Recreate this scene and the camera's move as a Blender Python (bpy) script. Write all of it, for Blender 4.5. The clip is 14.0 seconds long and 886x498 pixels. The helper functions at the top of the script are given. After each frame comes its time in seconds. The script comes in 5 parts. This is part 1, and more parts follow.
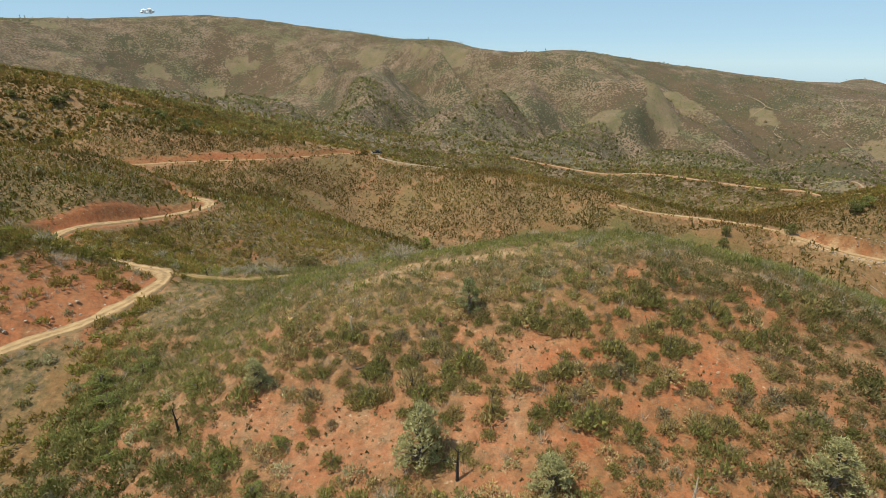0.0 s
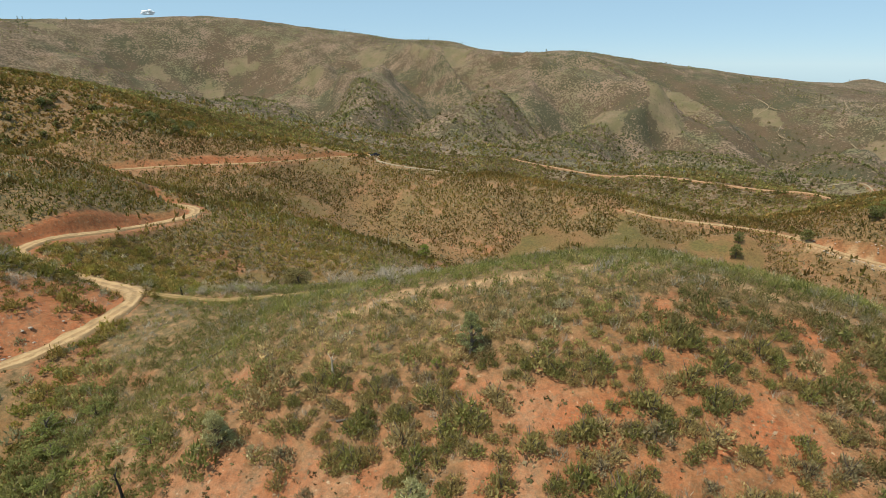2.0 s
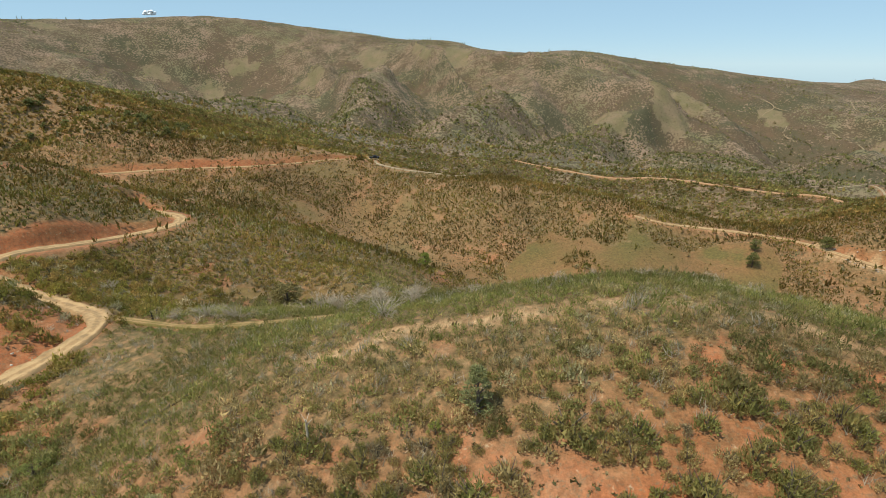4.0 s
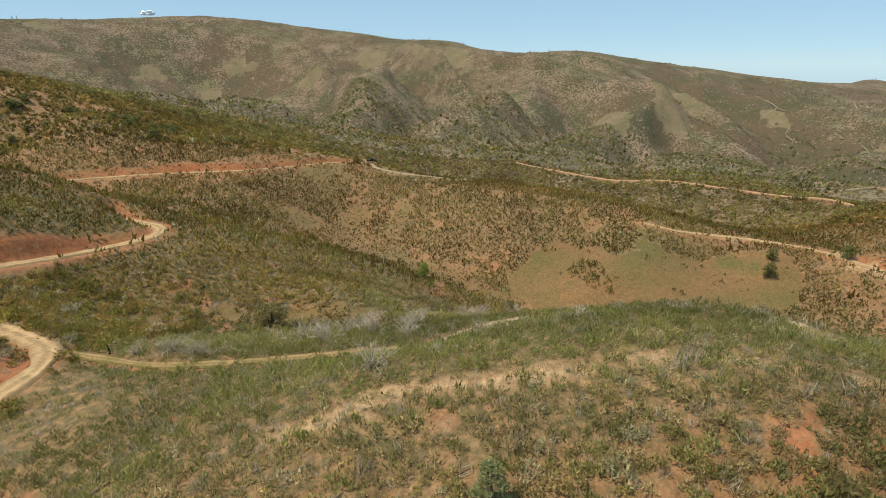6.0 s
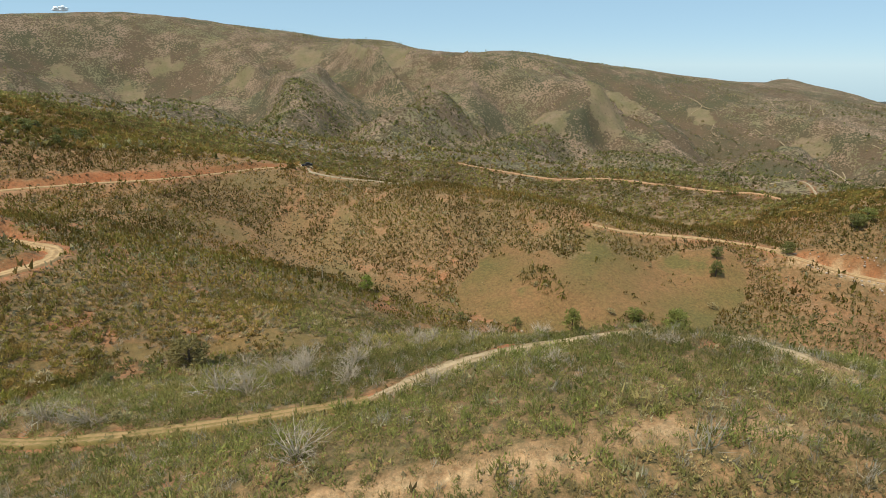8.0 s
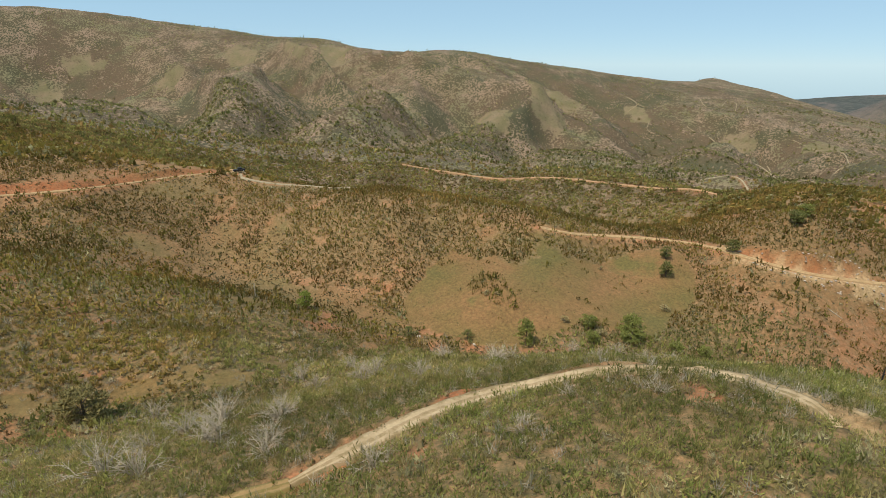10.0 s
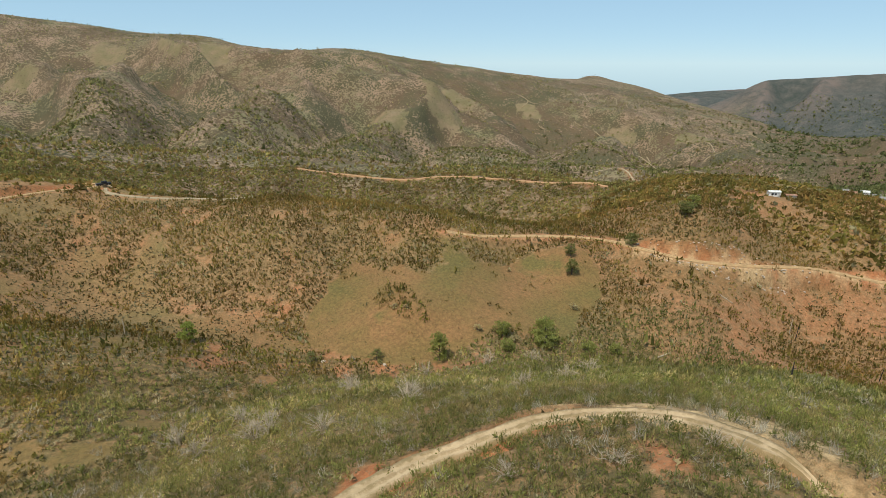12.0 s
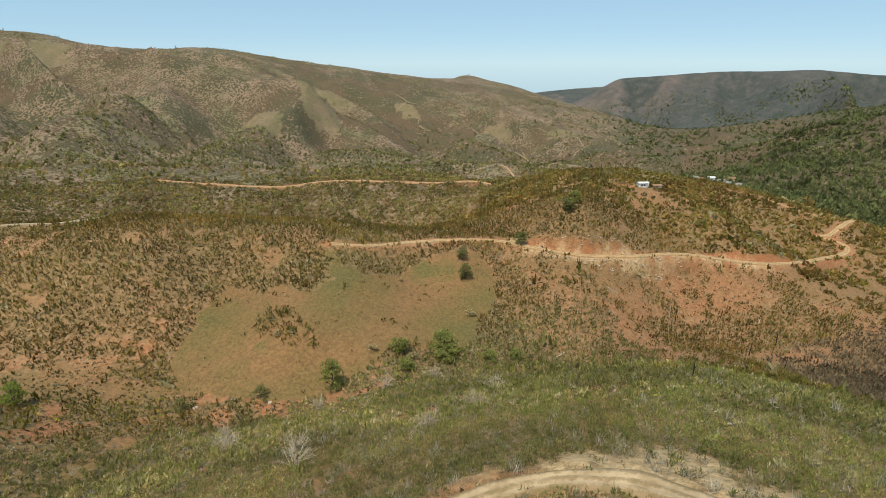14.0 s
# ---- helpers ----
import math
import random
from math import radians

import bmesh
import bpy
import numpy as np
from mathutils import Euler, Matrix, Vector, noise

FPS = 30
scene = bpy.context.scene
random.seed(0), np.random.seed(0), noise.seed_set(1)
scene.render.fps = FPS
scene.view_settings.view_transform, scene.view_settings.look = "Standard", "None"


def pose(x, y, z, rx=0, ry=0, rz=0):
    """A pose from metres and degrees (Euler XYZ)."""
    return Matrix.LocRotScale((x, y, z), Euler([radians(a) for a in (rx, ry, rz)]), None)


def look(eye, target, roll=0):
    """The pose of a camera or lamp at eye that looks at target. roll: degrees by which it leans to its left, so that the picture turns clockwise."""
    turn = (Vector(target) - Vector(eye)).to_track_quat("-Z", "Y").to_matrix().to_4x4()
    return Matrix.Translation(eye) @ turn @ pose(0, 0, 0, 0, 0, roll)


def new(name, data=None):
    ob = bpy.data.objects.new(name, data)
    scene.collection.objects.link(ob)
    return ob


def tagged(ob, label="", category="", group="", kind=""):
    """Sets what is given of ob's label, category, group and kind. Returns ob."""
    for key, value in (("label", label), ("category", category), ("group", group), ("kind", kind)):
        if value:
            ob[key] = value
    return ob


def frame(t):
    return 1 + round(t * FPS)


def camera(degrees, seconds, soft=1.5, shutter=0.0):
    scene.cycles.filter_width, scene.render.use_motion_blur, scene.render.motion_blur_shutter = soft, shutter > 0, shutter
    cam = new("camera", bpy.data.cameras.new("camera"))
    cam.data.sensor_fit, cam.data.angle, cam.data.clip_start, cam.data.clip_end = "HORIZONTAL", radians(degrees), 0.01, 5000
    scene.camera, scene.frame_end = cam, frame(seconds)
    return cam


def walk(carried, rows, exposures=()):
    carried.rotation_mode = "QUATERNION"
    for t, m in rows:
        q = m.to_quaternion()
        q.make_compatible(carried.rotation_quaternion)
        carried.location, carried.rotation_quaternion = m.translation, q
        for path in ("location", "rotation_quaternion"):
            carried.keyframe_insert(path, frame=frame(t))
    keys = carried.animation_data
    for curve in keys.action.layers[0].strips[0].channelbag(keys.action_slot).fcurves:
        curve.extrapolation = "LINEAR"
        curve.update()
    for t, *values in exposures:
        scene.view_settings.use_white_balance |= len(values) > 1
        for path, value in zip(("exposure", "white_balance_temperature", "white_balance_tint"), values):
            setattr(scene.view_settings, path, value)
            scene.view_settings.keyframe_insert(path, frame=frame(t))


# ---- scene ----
cam = camera(79.35, 14.0, soft=0.4)
# seconds, x, y, z, yaw, pitch, roll: a level flight north that swings to the east
FLIGHT = [
    (0.0, -0.00, 0.00, 30.00, 0.00, -19.19, -0.05),
    (0.5, 0.10, 2.29, 29.82, 0.02, -19.14, 0.04),
    (1.0, 0.19, 4.62, 29.65, 0.06, -19.14, -0.00),
    (1.5, 0.26, 7.01, 29.52, 0.09, -19.15, 0.00),
    (2.0, 0.34, 9.40, 29.46, 0.09, -19.10, 0.04),
    (2.5, 0.40, 11.82, 29.36, 0.17, -19.08, 0.05),
    (3.0, 0.47, 14.24, 29.27, 0.25, -19.10, 0.08),
    (5.5, 0.39, 27.17, 28.78, 0.31, -19.02, 0.06),
    (6.0, 0.29, 29.93, 28.67, 0.21, -19.03, 0.07),
    (6.5, 0.23, 32.69, 28.51, 0.15, -19.01, -0.02),
    (7.0, 0.20, 35.42, 28.37, -1.53, -19.01, -0.04),
    (7.5, 0.23, 38.14, 28.20, -4.24, -19.02, -0.00),
    (10.0, 2.48, 51.02, 27.50, -12.06, -19.07, -0.12),
    (10.5, 3.08, 53.54, 27.42, -15.40, -19.09, -0.06),
    (11.0, 3.80, 56.04, 27.36, -17.92, -19.12, -0.02),
    (11.5, 4.66, 58.51, 27.37, -20.12, -19.16, -0.01),
    (12.0, 5.61, 60.93, 27.31, -22.81, -19.18, -0.04),
    (12.5, 6.63, 63.28, 27.20, -25.75, -19.20, -0.04),
    (13.0, 7.75, 65.57, 27.09, -28.62, -19.18, -0.00),
    (13.5, 9.06, 67.82, 26.96, -31.64, -19.18, 0.00),
    (14.0, 10.45, 70.00, 26.87, -35.35, -19.16, 0.05),
]
walk(cam, [(t, pose(x, y, z, 90 + pitch, 0, yaw) @ pose(0, 0, 0, 0, 0, -roll)) for t, x, y, z, yaw, pitch, roll in FLIGHT])

# ---- daylight: a high sun from the west, behind the camera's left shoulder ----
SUN_FROM = Vector((-0.60, -0.34, 1.28)).normalized()
sun = new("sun", bpy.data.lights.new("sun", "SUN"))
sun.data.energy, sun.data.angle, sun.data.color = 4.15, radians(0.55), (1.0, 0.93, 0.80)
sun.matrix_world = look(SUN_FROM * 100, (0, 0, 0))
world = bpy.data.worlds.new("sky")
scene.world = world
world.use_nodes = True
nt = world.node_tree
sky = nt.nodes.new("ShaderNodeTexSky")
sky.sky_type, sky.sun_disc = "NISHITA", False
sky.sun_elevation = math.asin(SUN_FROM.z)
sky.sun_rotation = math.atan2(SUN_FROM.x, SUN_FROM.y)
sky.altitude, sky.air_density, sky.dust_density, sky.ozone_density = 1500, 0.75, 0.0, 1.5
nt.nodes["Background"].inputs["Strength"].default_value = 0.12
pale = nt.nodes.new("ShaderNodeMix")
pale.data_type = "RGBA"
pale.inputs[0].default_value, pale.inputs[7].default_value = 0.7, (3.4, 5.4, 6.7, 1)
nt.links.new(sky.outputs["Color"], pale.inputs[6])
nt.links.new(pale.outputs[2], nt.nodes["Background"].inputs["Color"])
scene.view_settings.exposure = 0.0


# ---- materials ----
def material(name, rough=0.9):
    m = bpy.data.materials.new(name)
    m.use_nodes = True
    b = m.node_tree.nodes["Principled BSDF"]
    b.inputs["Roughness"].default_value = rough
    b.inputs["Specular IOR Level"].default_value = 0.25
    return m, m.node_tree, b


def add(tree, kind, **values):
    n = tree.nodes.new("ShaderNode" + kind)
    for key, v in values.items():
        n.inputs[key.replace("_", " ")].default_value = v
    return n


def tex(tree, scale, detail=4.0, rough=0.6, kind="TexNoise"):
    """Noise in world metres."""
    g = tree.nodes.new("ShaderNodeNewGeometry")
    n = tree.nodes.new("ShaderNode" + kind)
    n.inputs["Scale"].default_value = scale
    if kind == "TexNoise":
        n.inputs["Detail"].default_value, n.inputs["Roughness"].default_value = detail, rough
    tree.links.new(g.outputs["Position"], n.inputs["Vector"])
    return n


def ramp(tree, source, stops):
    n = tree.nodes.new("ShaderNodeValToRGB")
    e = n.color_ramp.elements
    while len(e) < len(stops):
        e.new(0.5)
    for k, (p, c) in enumerate(stops):
        e[k].position, e[k].color = p, (*c, 1) if len(c) == 3 else c
    tree.links.new(source, n.inputs["Fac"])
    return n.outputs["Color"]


def mix(tree, fac, a, b, how="MIX"):
    n = tree.nodes.new("ShaderNodeMix")
    n.data_type, n.blend_type = "RGBA", how
    for sock, v in ((n.inputs[0], fac), (n.inputs[6], a), (n.inputs[7], b)):
        if isinstance(v, (int, float)):
            sock.default_value = v
        elif isinstance(v, tuple):
            sock.default_value = (*v, 1)
        else:
            tree.links.new(v, sock)
    return n.outputs[2]


def calc(tree, how, a, b=0.0):
    n = tree.nodes.new("ShaderNodeMath")
    n.operation, n.use_clamp = how, how in ("MULTIPLY_ADD", "ADD")
    for k, v in enumerate((a, b)):
        if isinstance(v, (int, float)):
            n.inputs[k].default_value = v
        else:
            tree.links.new(v, n.inputs[k])
    return n.outputs[0]


def band(tree, v, a, b):
    n = tree.nodes.new("ShaderNodeMapRange")
    n.inputs["From Min"].default_value, n.inputs["From Max"].default_value = a, b
    tree.links.new(v, n.inputs["Value"])
    return n.outputs["Result"]


def attribute(tree, name):
    n = tree.nodes.new("ShaderNodeAttribute")
    n.attribute_name = name
    return n


def bump(tree, bsdf, v, strength, distance):
    n = tree.nodes.new("ShaderNodeBump")
    n.inputs["Strength"].default_value, n.inputs["Distance"].default_value = strength, distance
    tree.links.new(v, n.inputs["Height"])
    tree.links.new(n.outputs["Normal"], bsdf.inputs["Normal"])


def cell_dots(tree, scale):
    """Distance from the nearest of many scattered plant centres, in cell widths, with an uneven rim."""
    g = tree.nodes.new("ShaderNodeNewGeometry")
    v = tree.nodes.new("ShaderNodeTexVoronoi")
    v.inputs["Scale"].default_value = scale
    tree.links.new(g.outputs["Position"], v.inputs["Vector"])
    rim = tex(tree, scale * 3.5, 3, 0.7).outputs["Fac"]
    return calc(tree, "ADD", v.outputs["Distance"], calc(tree, "MULTIPLY", calc(tree, "SUBTRACT", rim, 0.5), 0.9))


def ground_material():
    m, t, b = material("dry_hill_soil", 0.95)
    big, mid_n, fine = tex(t, 0.035, 5), tex(t, 0.35, 5, 0.65), tex(t, 3.0, 4, 0.7)
    huge = tex(t, 0.006, 5, 0.6)
    speck = tex(t, 0.8, 5, 0.8)
    soil = ramp(t, mid_n.outputs["Fac"], [(0.3, (0.335, 0.124, 0.052)), (0.48, (0.36, 0.150, 0.068)), (0.62, (0.35, 0.182, 0.092)), (0.75, (0.36, 0.235, 0.135))])
    red = ramp(t, mid_n.outputs["Fac"], [(0.35, (0.34, 0.103, 0.038)), (0.65, (0.375, 0.143, 0.058))])
    soil = mix(t, attribute(t, "red").outputs["Fac"], soil, red)
    soil = mix(t, band(t, fine.outputs["Fac"], 0.52, 0.72), soil, (0.20, 0.15, 0.085))
    soil = mix(t, band(t, tex(t, 1.6, 2, 0.5).outputs["Fac"], 0.67, 0.76), soil, (0.47, 0.33, 0.20))
    grass = ramp(t, big.outputs["Fac"], [(0.36, (0.142, 0.110, 0.036)), (0.44, (0.172, 0.116, 0.040)), (0.52, (0.205, 0.122, 0.046)), (0.62, (0.255, 0.132, 0.056)), (0.7, (0.150, 0.116, 0.038))])
    grass = mix(t, calc(t, "MULTIPLY", band(t, fine.outputs["Fac"], 0.45, 0.7), 0.6), grass, (0.10, 0.095, 0.035))
    litter = ramp(t, speck.outputs["Fac"], [(0.38, (0.085, 0.078, 0.032)), (0.48, (0.155, 0.115, 0.050)), (0.61, (0.29, 0.172, 0.082))])
    near = mix(t, attribute(t, "grass").outputs["Fac"], soil, grass)
    near = mix(t, attribute(t, "litter").outputs["Fac"], near, litter)
    sand = ramp(t, speck.outputs["Fac"], [(0.36, (0.27, 0.172, 0.085)), (0.46, (0.42, 0.288, 0.148)), (0.6, (0.53, 0.385, 0.210))])
    near = mix(t, attribute(t, "sand").outputs["Fac"], near, sand)
    dots = tex(t, 0.22, 6, 0.85)
    dots2 = tex(t, 0.03, 6, 0.75)
    clump = tex(t, 0.028, 6, 0.72)
    cells = [cell_dots(t, size) for size in (0.33, 0.19)]
    scrub = ramp(t, huge.outputs["Fac"], [(0.38, (0.098, 0.088, 0.045)), (0.5, (0.146, 0.098, 0.058)), (0.62, (0.102, 0.090, 0.047))])
    scrub = mix(t, 1.0, scrub, ramp(t, speck.outputs["Fac"], [(0.34, (0.72, 0.74, 0.72)), (0.5, (1.0, 1.0, 1.0)), (0.66, (1.32, 1.26, 1.2))]), "MULTIPLY")
    open_land = ramp(t, clump.outputs["Fac"], [(0.36, (0.250, 0.196, 0.108)), (0.5, (0.300, 0.212, 0.130)), (0.64, (0.335, 0.225, 0.150))])
    open_land = mix(t, band(t, tex(t, 0.012, 5, 0.65).outputs["Fac"], 0.50, 0.60), open_land, (0.235, 0.200, 0.105))
    reach = calc(t, "ADD", calc(t, "MULTIPLY", band(t, clump.outputs["Fac"], 0.64, 0.38), 0.32), 0.36)
    reach = calc(t, "ADD", reach, calc(t, "MULTIPLY", attribute(t, "draw").outputs["Fac"], 0.24))
    bushes = calc(t, "LESS_THAN", cells[0], reach)
    bushes = calc(t, "MAXIMUM", bushes, calc(t, "LESS_THAN", cells[1], calc(t, "MULTIPLY", reach, 0.62)))
    far = mix(t, bushes, open_land, scrub)
    meadow_land = mix(t, calc(t, "LESS_THAN", cells[1], 0.16), ramp(t, big.outputs["Fac"], [(0.4, (0.215, 0.178, 0.086)), (0.6, (0.285, 0.205, 0.118))]), scrub)
    rim = calc(t, "MULTIPLY", calc(t, "SUBTRACT", tex(t, 0.045, 6, 0.75).outputs["Fac"], 0.5), 2.2)
    far = mix(t, calc(t, "MULTIPLY", band(t, calc(t, "ADD", attribute(t, "pasture").outputs["Fac"], rim), 0.30, 0.52), 0.85), far, meadow_land)
    # farthest ranges: dark scrub and paler ribs, with greyish distance haze put into the colours
    far = mix(t, attribute(t, "hazed_range").outputs["Fac"], far, mix(t, calc(t, "MULTIPLY", attribute(t, "rib").outputs["Fac"], band(t, dots2.outputs["Fac"], 0.30, 0.58)), ramp(t, clump.outputs["Fac"], [(0.38, (0.060, 0.070, 0.060)), (0.5, (0.085, 0.088, 0.076)), (0.64, (0.130, 0.118, 0.102))]), (0.190, 0.145, 0.122)))
    grit = tex(t, 7.0, 6, 0.85)
    clods = tex(t, 1.1, 6, 0.8)
    near = mix(t, 1.0, near, ramp(t, grit.outputs["Fac"], [(0.32, (0.74, 0.74, 0.74)), (0.5, (1.0, 1.0, 1.0)), (0.68, (1.25, 1.24, 1.22))]), "MULTIPLY")
    near = mix(t, 1.0, near, ramp(t, clods.outputs["Fac"], [(0.34, (0.62, 0.64, 0.62)), (0.5, (1.0, 1.0, 1.0)), (0.66, (1.35, 1.32, 1.3))]), "MULTIPLY")
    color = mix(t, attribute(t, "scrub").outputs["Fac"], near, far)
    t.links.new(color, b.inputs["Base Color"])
    n = t.nodes.new("ShaderNodeBump")
    n.inputs["Strength"].default_value, n.inputs["Distance"].default_value = 0.6, 0.6
    t.links.new(calc(t, "MULTIPLY", fine.outputs["Fac"], 0.3), n.inputs["Height"])
    n2 = t.nodes.new("ShaderNodeBump")
    n2.inputs["Strength"].default_value, n2.inputs["Distance"].default_value = 0.8, 5.0
    t.links.new(calc(t, "MULTIPLY", calc(t, "ADD", calc(t, "MULTIPLY", bushes, 0.35), calc(t, "MULTIPLY", dots.outputs["Fac"], 0.6)), attribute(t, "scrub").outputs["Fac"]), n2.inputs["Height"])
    t.links.new(n.outputs["Normal"], n2.inputs["Normal"])
    t.links.new(n2.outputs["Normal"], b.inputs["Normal"])
    return m


def road_material(name, pale, dark, verge=(0.27, 0.18, 0.09)):
    m, t, b = material(name, 0.95)
    a, c = tex(t, 0.5, 5, 0.65), tex(t, 5.0, 4, 0.7)
    col = ramp(t, a.outputs["Fac"], [(0.3, dark), (0.55, pale), (0.75, tuple(min(1, v * 1.12) for v in pale))])
    edge = calc(t, "ADD", attribute(t, "verge").outputs["Fac"], calc(t, "MULTIPLY", calc(t, "SUBTRACT", tex(t, 1.3, 5, 0.75).outputs["Fac"], 0.5), 2.6))
    col = mix(t, calc(t, "MULTIPLY", band(t, edge, 0.35, 0.75), 0.9), col, mix(t, band(t, a.outputs["Fac"], 0.45, 0.55), verge, dark))
    col = mix(t, calc(t, "MULTIPLY", band(t, c.outputs["Fac"], 0.5, 0.8), 0.35), col, dark)
    t.links.new(col, b.inputs["Base Color"])
    bump(t, b, c.outputs["Fac"], 0.5, 0.05)
    return m


def foliage_material(name):
    """Leaf colour comes from the plant's own tint, broken up by leaf and by patch."""
    m, t, b = material(name, 0.7)
    isl = t.nodes.new("ShaderNodeNewGeometry").outputs["Random Per Island"]
    tint = attribute(t, "tint").outputs["Color"]
    col = mix(t, 1.0, tint, ramp(t, isl, [(0.0, (0.68, 0.69, 0.66)), (0.6, (1.0, 1.0, 1.0)), (1.0, (1.36, 1.32, 1.26))]), "MULTIPLY")
    t.links.new(col, b.inputs["Base Color"])
    thin = t.nodes.new("ShaderNodeBsdfTranslucent")
    t.links.new(col, thin.inputs["Color"])
    both = t.nodes.new("ShaderNodeMixShader")
    both.inputs[0].default_value = 0.43
    t.links.new(b.outputs[0], both.inputs[1])
    t.links.new(thin.outputs[0], both.inputs[2])
    t.links.new(both.outputs[0], t.nodes["Material Output"].inputs["Surface"])
    return m


def plain_material(name, base, rough=0.8, vary=0.25, scale=4.0, metal=0.0):
    m, t, b = material(name, rough)
    b.inputs["Metallic"].default_value = metal
    n = tex(t, scale, 4, 0.65)
    lo, hi = tuple(v * (1 - vary) for v in base), tuple(min(1, v * (1 + vary)) for v in base)
    t.links.new(ramp(t, n.outputs["Fac"], [(0.3, lo), (0.7, hi)]), b.inputs["Base Color"])
    bump(t, b, n.outputs["Fac"], 0.3, 0.05)
    return m


MAT_GROUND = ground_material()
MAT_ROAD = road_material("pale_dirt_road", (0.49, 0.322, 0.158), (0.36, 0.215, 0.10))
MAT_RED_ROAD = road_material("red_dirt_road", (0.47, 0.27, 0.145), (0.38, 0.20, 0.095))
MAT_PALE = road_material("pale_far_track", (0.40, 0.315, 0.205), (0.30, 0.235, 0.145))
MAT_FAINT = road_material("faint_grassy_track", (0.34, 0.215, 0.098), (0.205, 0.145, 0.05), (0.155, 0.125, 0.036))
MAT_TRACK = road_material("grassy_dirt_track", (0.47, 0.345, 0.205), (0.31, 0.215, 0.115), (0.24, 0.17, 0.08))
MAT_LEAF = foliage_material("shrub_leaves")
MAT_DEAD = plain_material("bleached_dead_wood", (0.42, 0.345, 0.25), 0.85, 0.25, 6)
MAT_BARK = plain_material("grey_brown_bark", (0.13, 0.10, 0.075), 0.9, 0.35, 8)
MAT_CHAR = plain_material("charred_wood", (0.03, 0.027, 0.025), 0.8, 0.4, 8)
MAT_ROCK = plain_material("pale_weathered_rock", (0.42, 0.34, 0.26), 0.9, 0.3, 2)
# ---- the shape of the land: feature lines in metres, joined by a thin-plate surface ----
CX, CY, EYE_Z = 0.0, -30.0, 30.0
SUMMIT_HILL = [(22, 63, 8), (12, 62, 7.4), (4, 65, 6.2), (-4, 62, 4.6), (19, 55, 7), (19, 50, 5), (12, 47, 2.8), (28, 44, 2.4), (39, 47, 3.8),
               (32, 58, 7), (45, 58, 4.5), (0, 53, 2.4), (-8, 54, 1.4), (-19, 49, -1.3), (-13, 45, -3.2), (17, 72, 6.8), (33, 87, 1.6), (20, 80, 4.2),
               (8, 91, -2.2), (17, 94, -2.6), (-5, 82, -1.2), (-6, 70, 4), (0, 30, -4.5), (30, 25, -5), (-25, 25, -8), (60, 40, -2)]
EAST_FLANK = [(34, 105, -8.4), (57, 90, -6), (48, 87, -3), (69, 95, -10.6), (50, 121, -20), (100, 121, -30.5), (90, 80, -16), (143, 121, -46), (110, 60, -25)]
WEST_SLOPE = [(-31, 65, -5), (-21, 66, 0.9), (-15, 73, 0.8), (-35, 92, -6.6), (-43, 92, -7), (-20, 97, -8.2), (-4, 104, -9), (-14, 117, -17.4),
              (-49, 66, -8), (-50, 62, -8.4), (-40, 40, -14)]
WEST_KNOLL = [(-59, 90, -4.6), (-65, 94.5, -4.0), (-75, 85, 2), (-80, 105, -4), (-100, 70, 8), (-92, 116, -1.8), (-88, 129, 0.8), (-110, 140, 4), (-140, 130, 16),
              (-77, 138, -7.6), (-70, 153, -9), (-78, 161, -9), (-110, 170, 2), (-120, 200, -12)]
DARK_SPUR = [(-75, 133, -8.6), (-67, 128, -11.5), (-55, 140, -13.9), (-23, 142, -19), (-40, 174, -20.6), (-34, 162, -22.2), (-21, 172, -27.2), (-10, 170, -31)]
CREEK = [(-53, 121, -17), (-42, 120, -18.2), (-38, 123, -18.6), (-31, 130, -21.2), (1, 126, -20), (4, 129, -20.2), (-9, 160, -33.6), (25, 160, -38),
         (28, 169, -43), (52, 173, -42.6), (59, 157, -39.4), (82, 170, -43.4), (105, 151, -46.5), (134, 157, -48.6), (168, 160, -55), (193, 147, -53.5), (271, 170, -54)]
MEADOW_SLOPE = [(50, 187, -36), (21, 196, -41.6), (12, 207, -40), (-7, 214, -38), (-25, 223, -39), (109, 197, -38.6), (113, 203, -35), (96, 212, -38),
                (96, 223, -33), (127, 193, -39), (130, 166, -42.4), (142, 182, -36), (80, 222, -29)]
MID_RIDGE = [(0, 237, -30), (26, 233, -26), (40, 224, -33), (-17, 250, -30), (-41, 249, -30), (-55, 227, -26.2), (-40, 307, -18.4), (-19, 300, -22), (6, 306, -30), (31, 311, -36), (-83, 251, -11),
             (-76, 285, -9.5), (-127, 300, -5), (-136, 257, 4), (-152, 254, 9.4), (-208, 282, 15), (-179, 257, -8.3)]
HOUSE_HILL = [(144, 207, -34), (137, 203, -32.6), (162, 199, -23), (225, 214, -26.4), (175, 180, -39), (204, 188, -37.6), (227, 180, -33.6), (243, 172, -41), (266, 225, -34), (284, 213, -36.5), (305, 194, -42.5), (322, 175, -48.5)]
BASIN = [(142, 272, -47), (150, 340, -80), (90, 392, -86), (194, 330, -76), (10, 360, -72), (-9, 346, -50), (230, 305, -43), (256, 399, -64), (372, 488, -82), (404, 521, -90),
         (228, 640, -96), (640, 898, -92), (687, 838, -99), (850, 700, -120), (450, 330, -75), (600, 420, -95), (889, 548, -118)]
RED_ROAD_SLOPE = [(66, 522, -57), (91, 513, -61), (130, 499, -66), (154, 488, -67), (196, 462, -63), (226, 440, -64), (251, 412, -63), (275, 377, -61), (305, 504, -80), (357, 484, -88)]
RANGE_SLOPE = [(573, 976, -67), (-338, 982, -32), (-520, 1192, -24), (300, 1000, -40), (0, 900, -40), (1300, 1250, -110)]
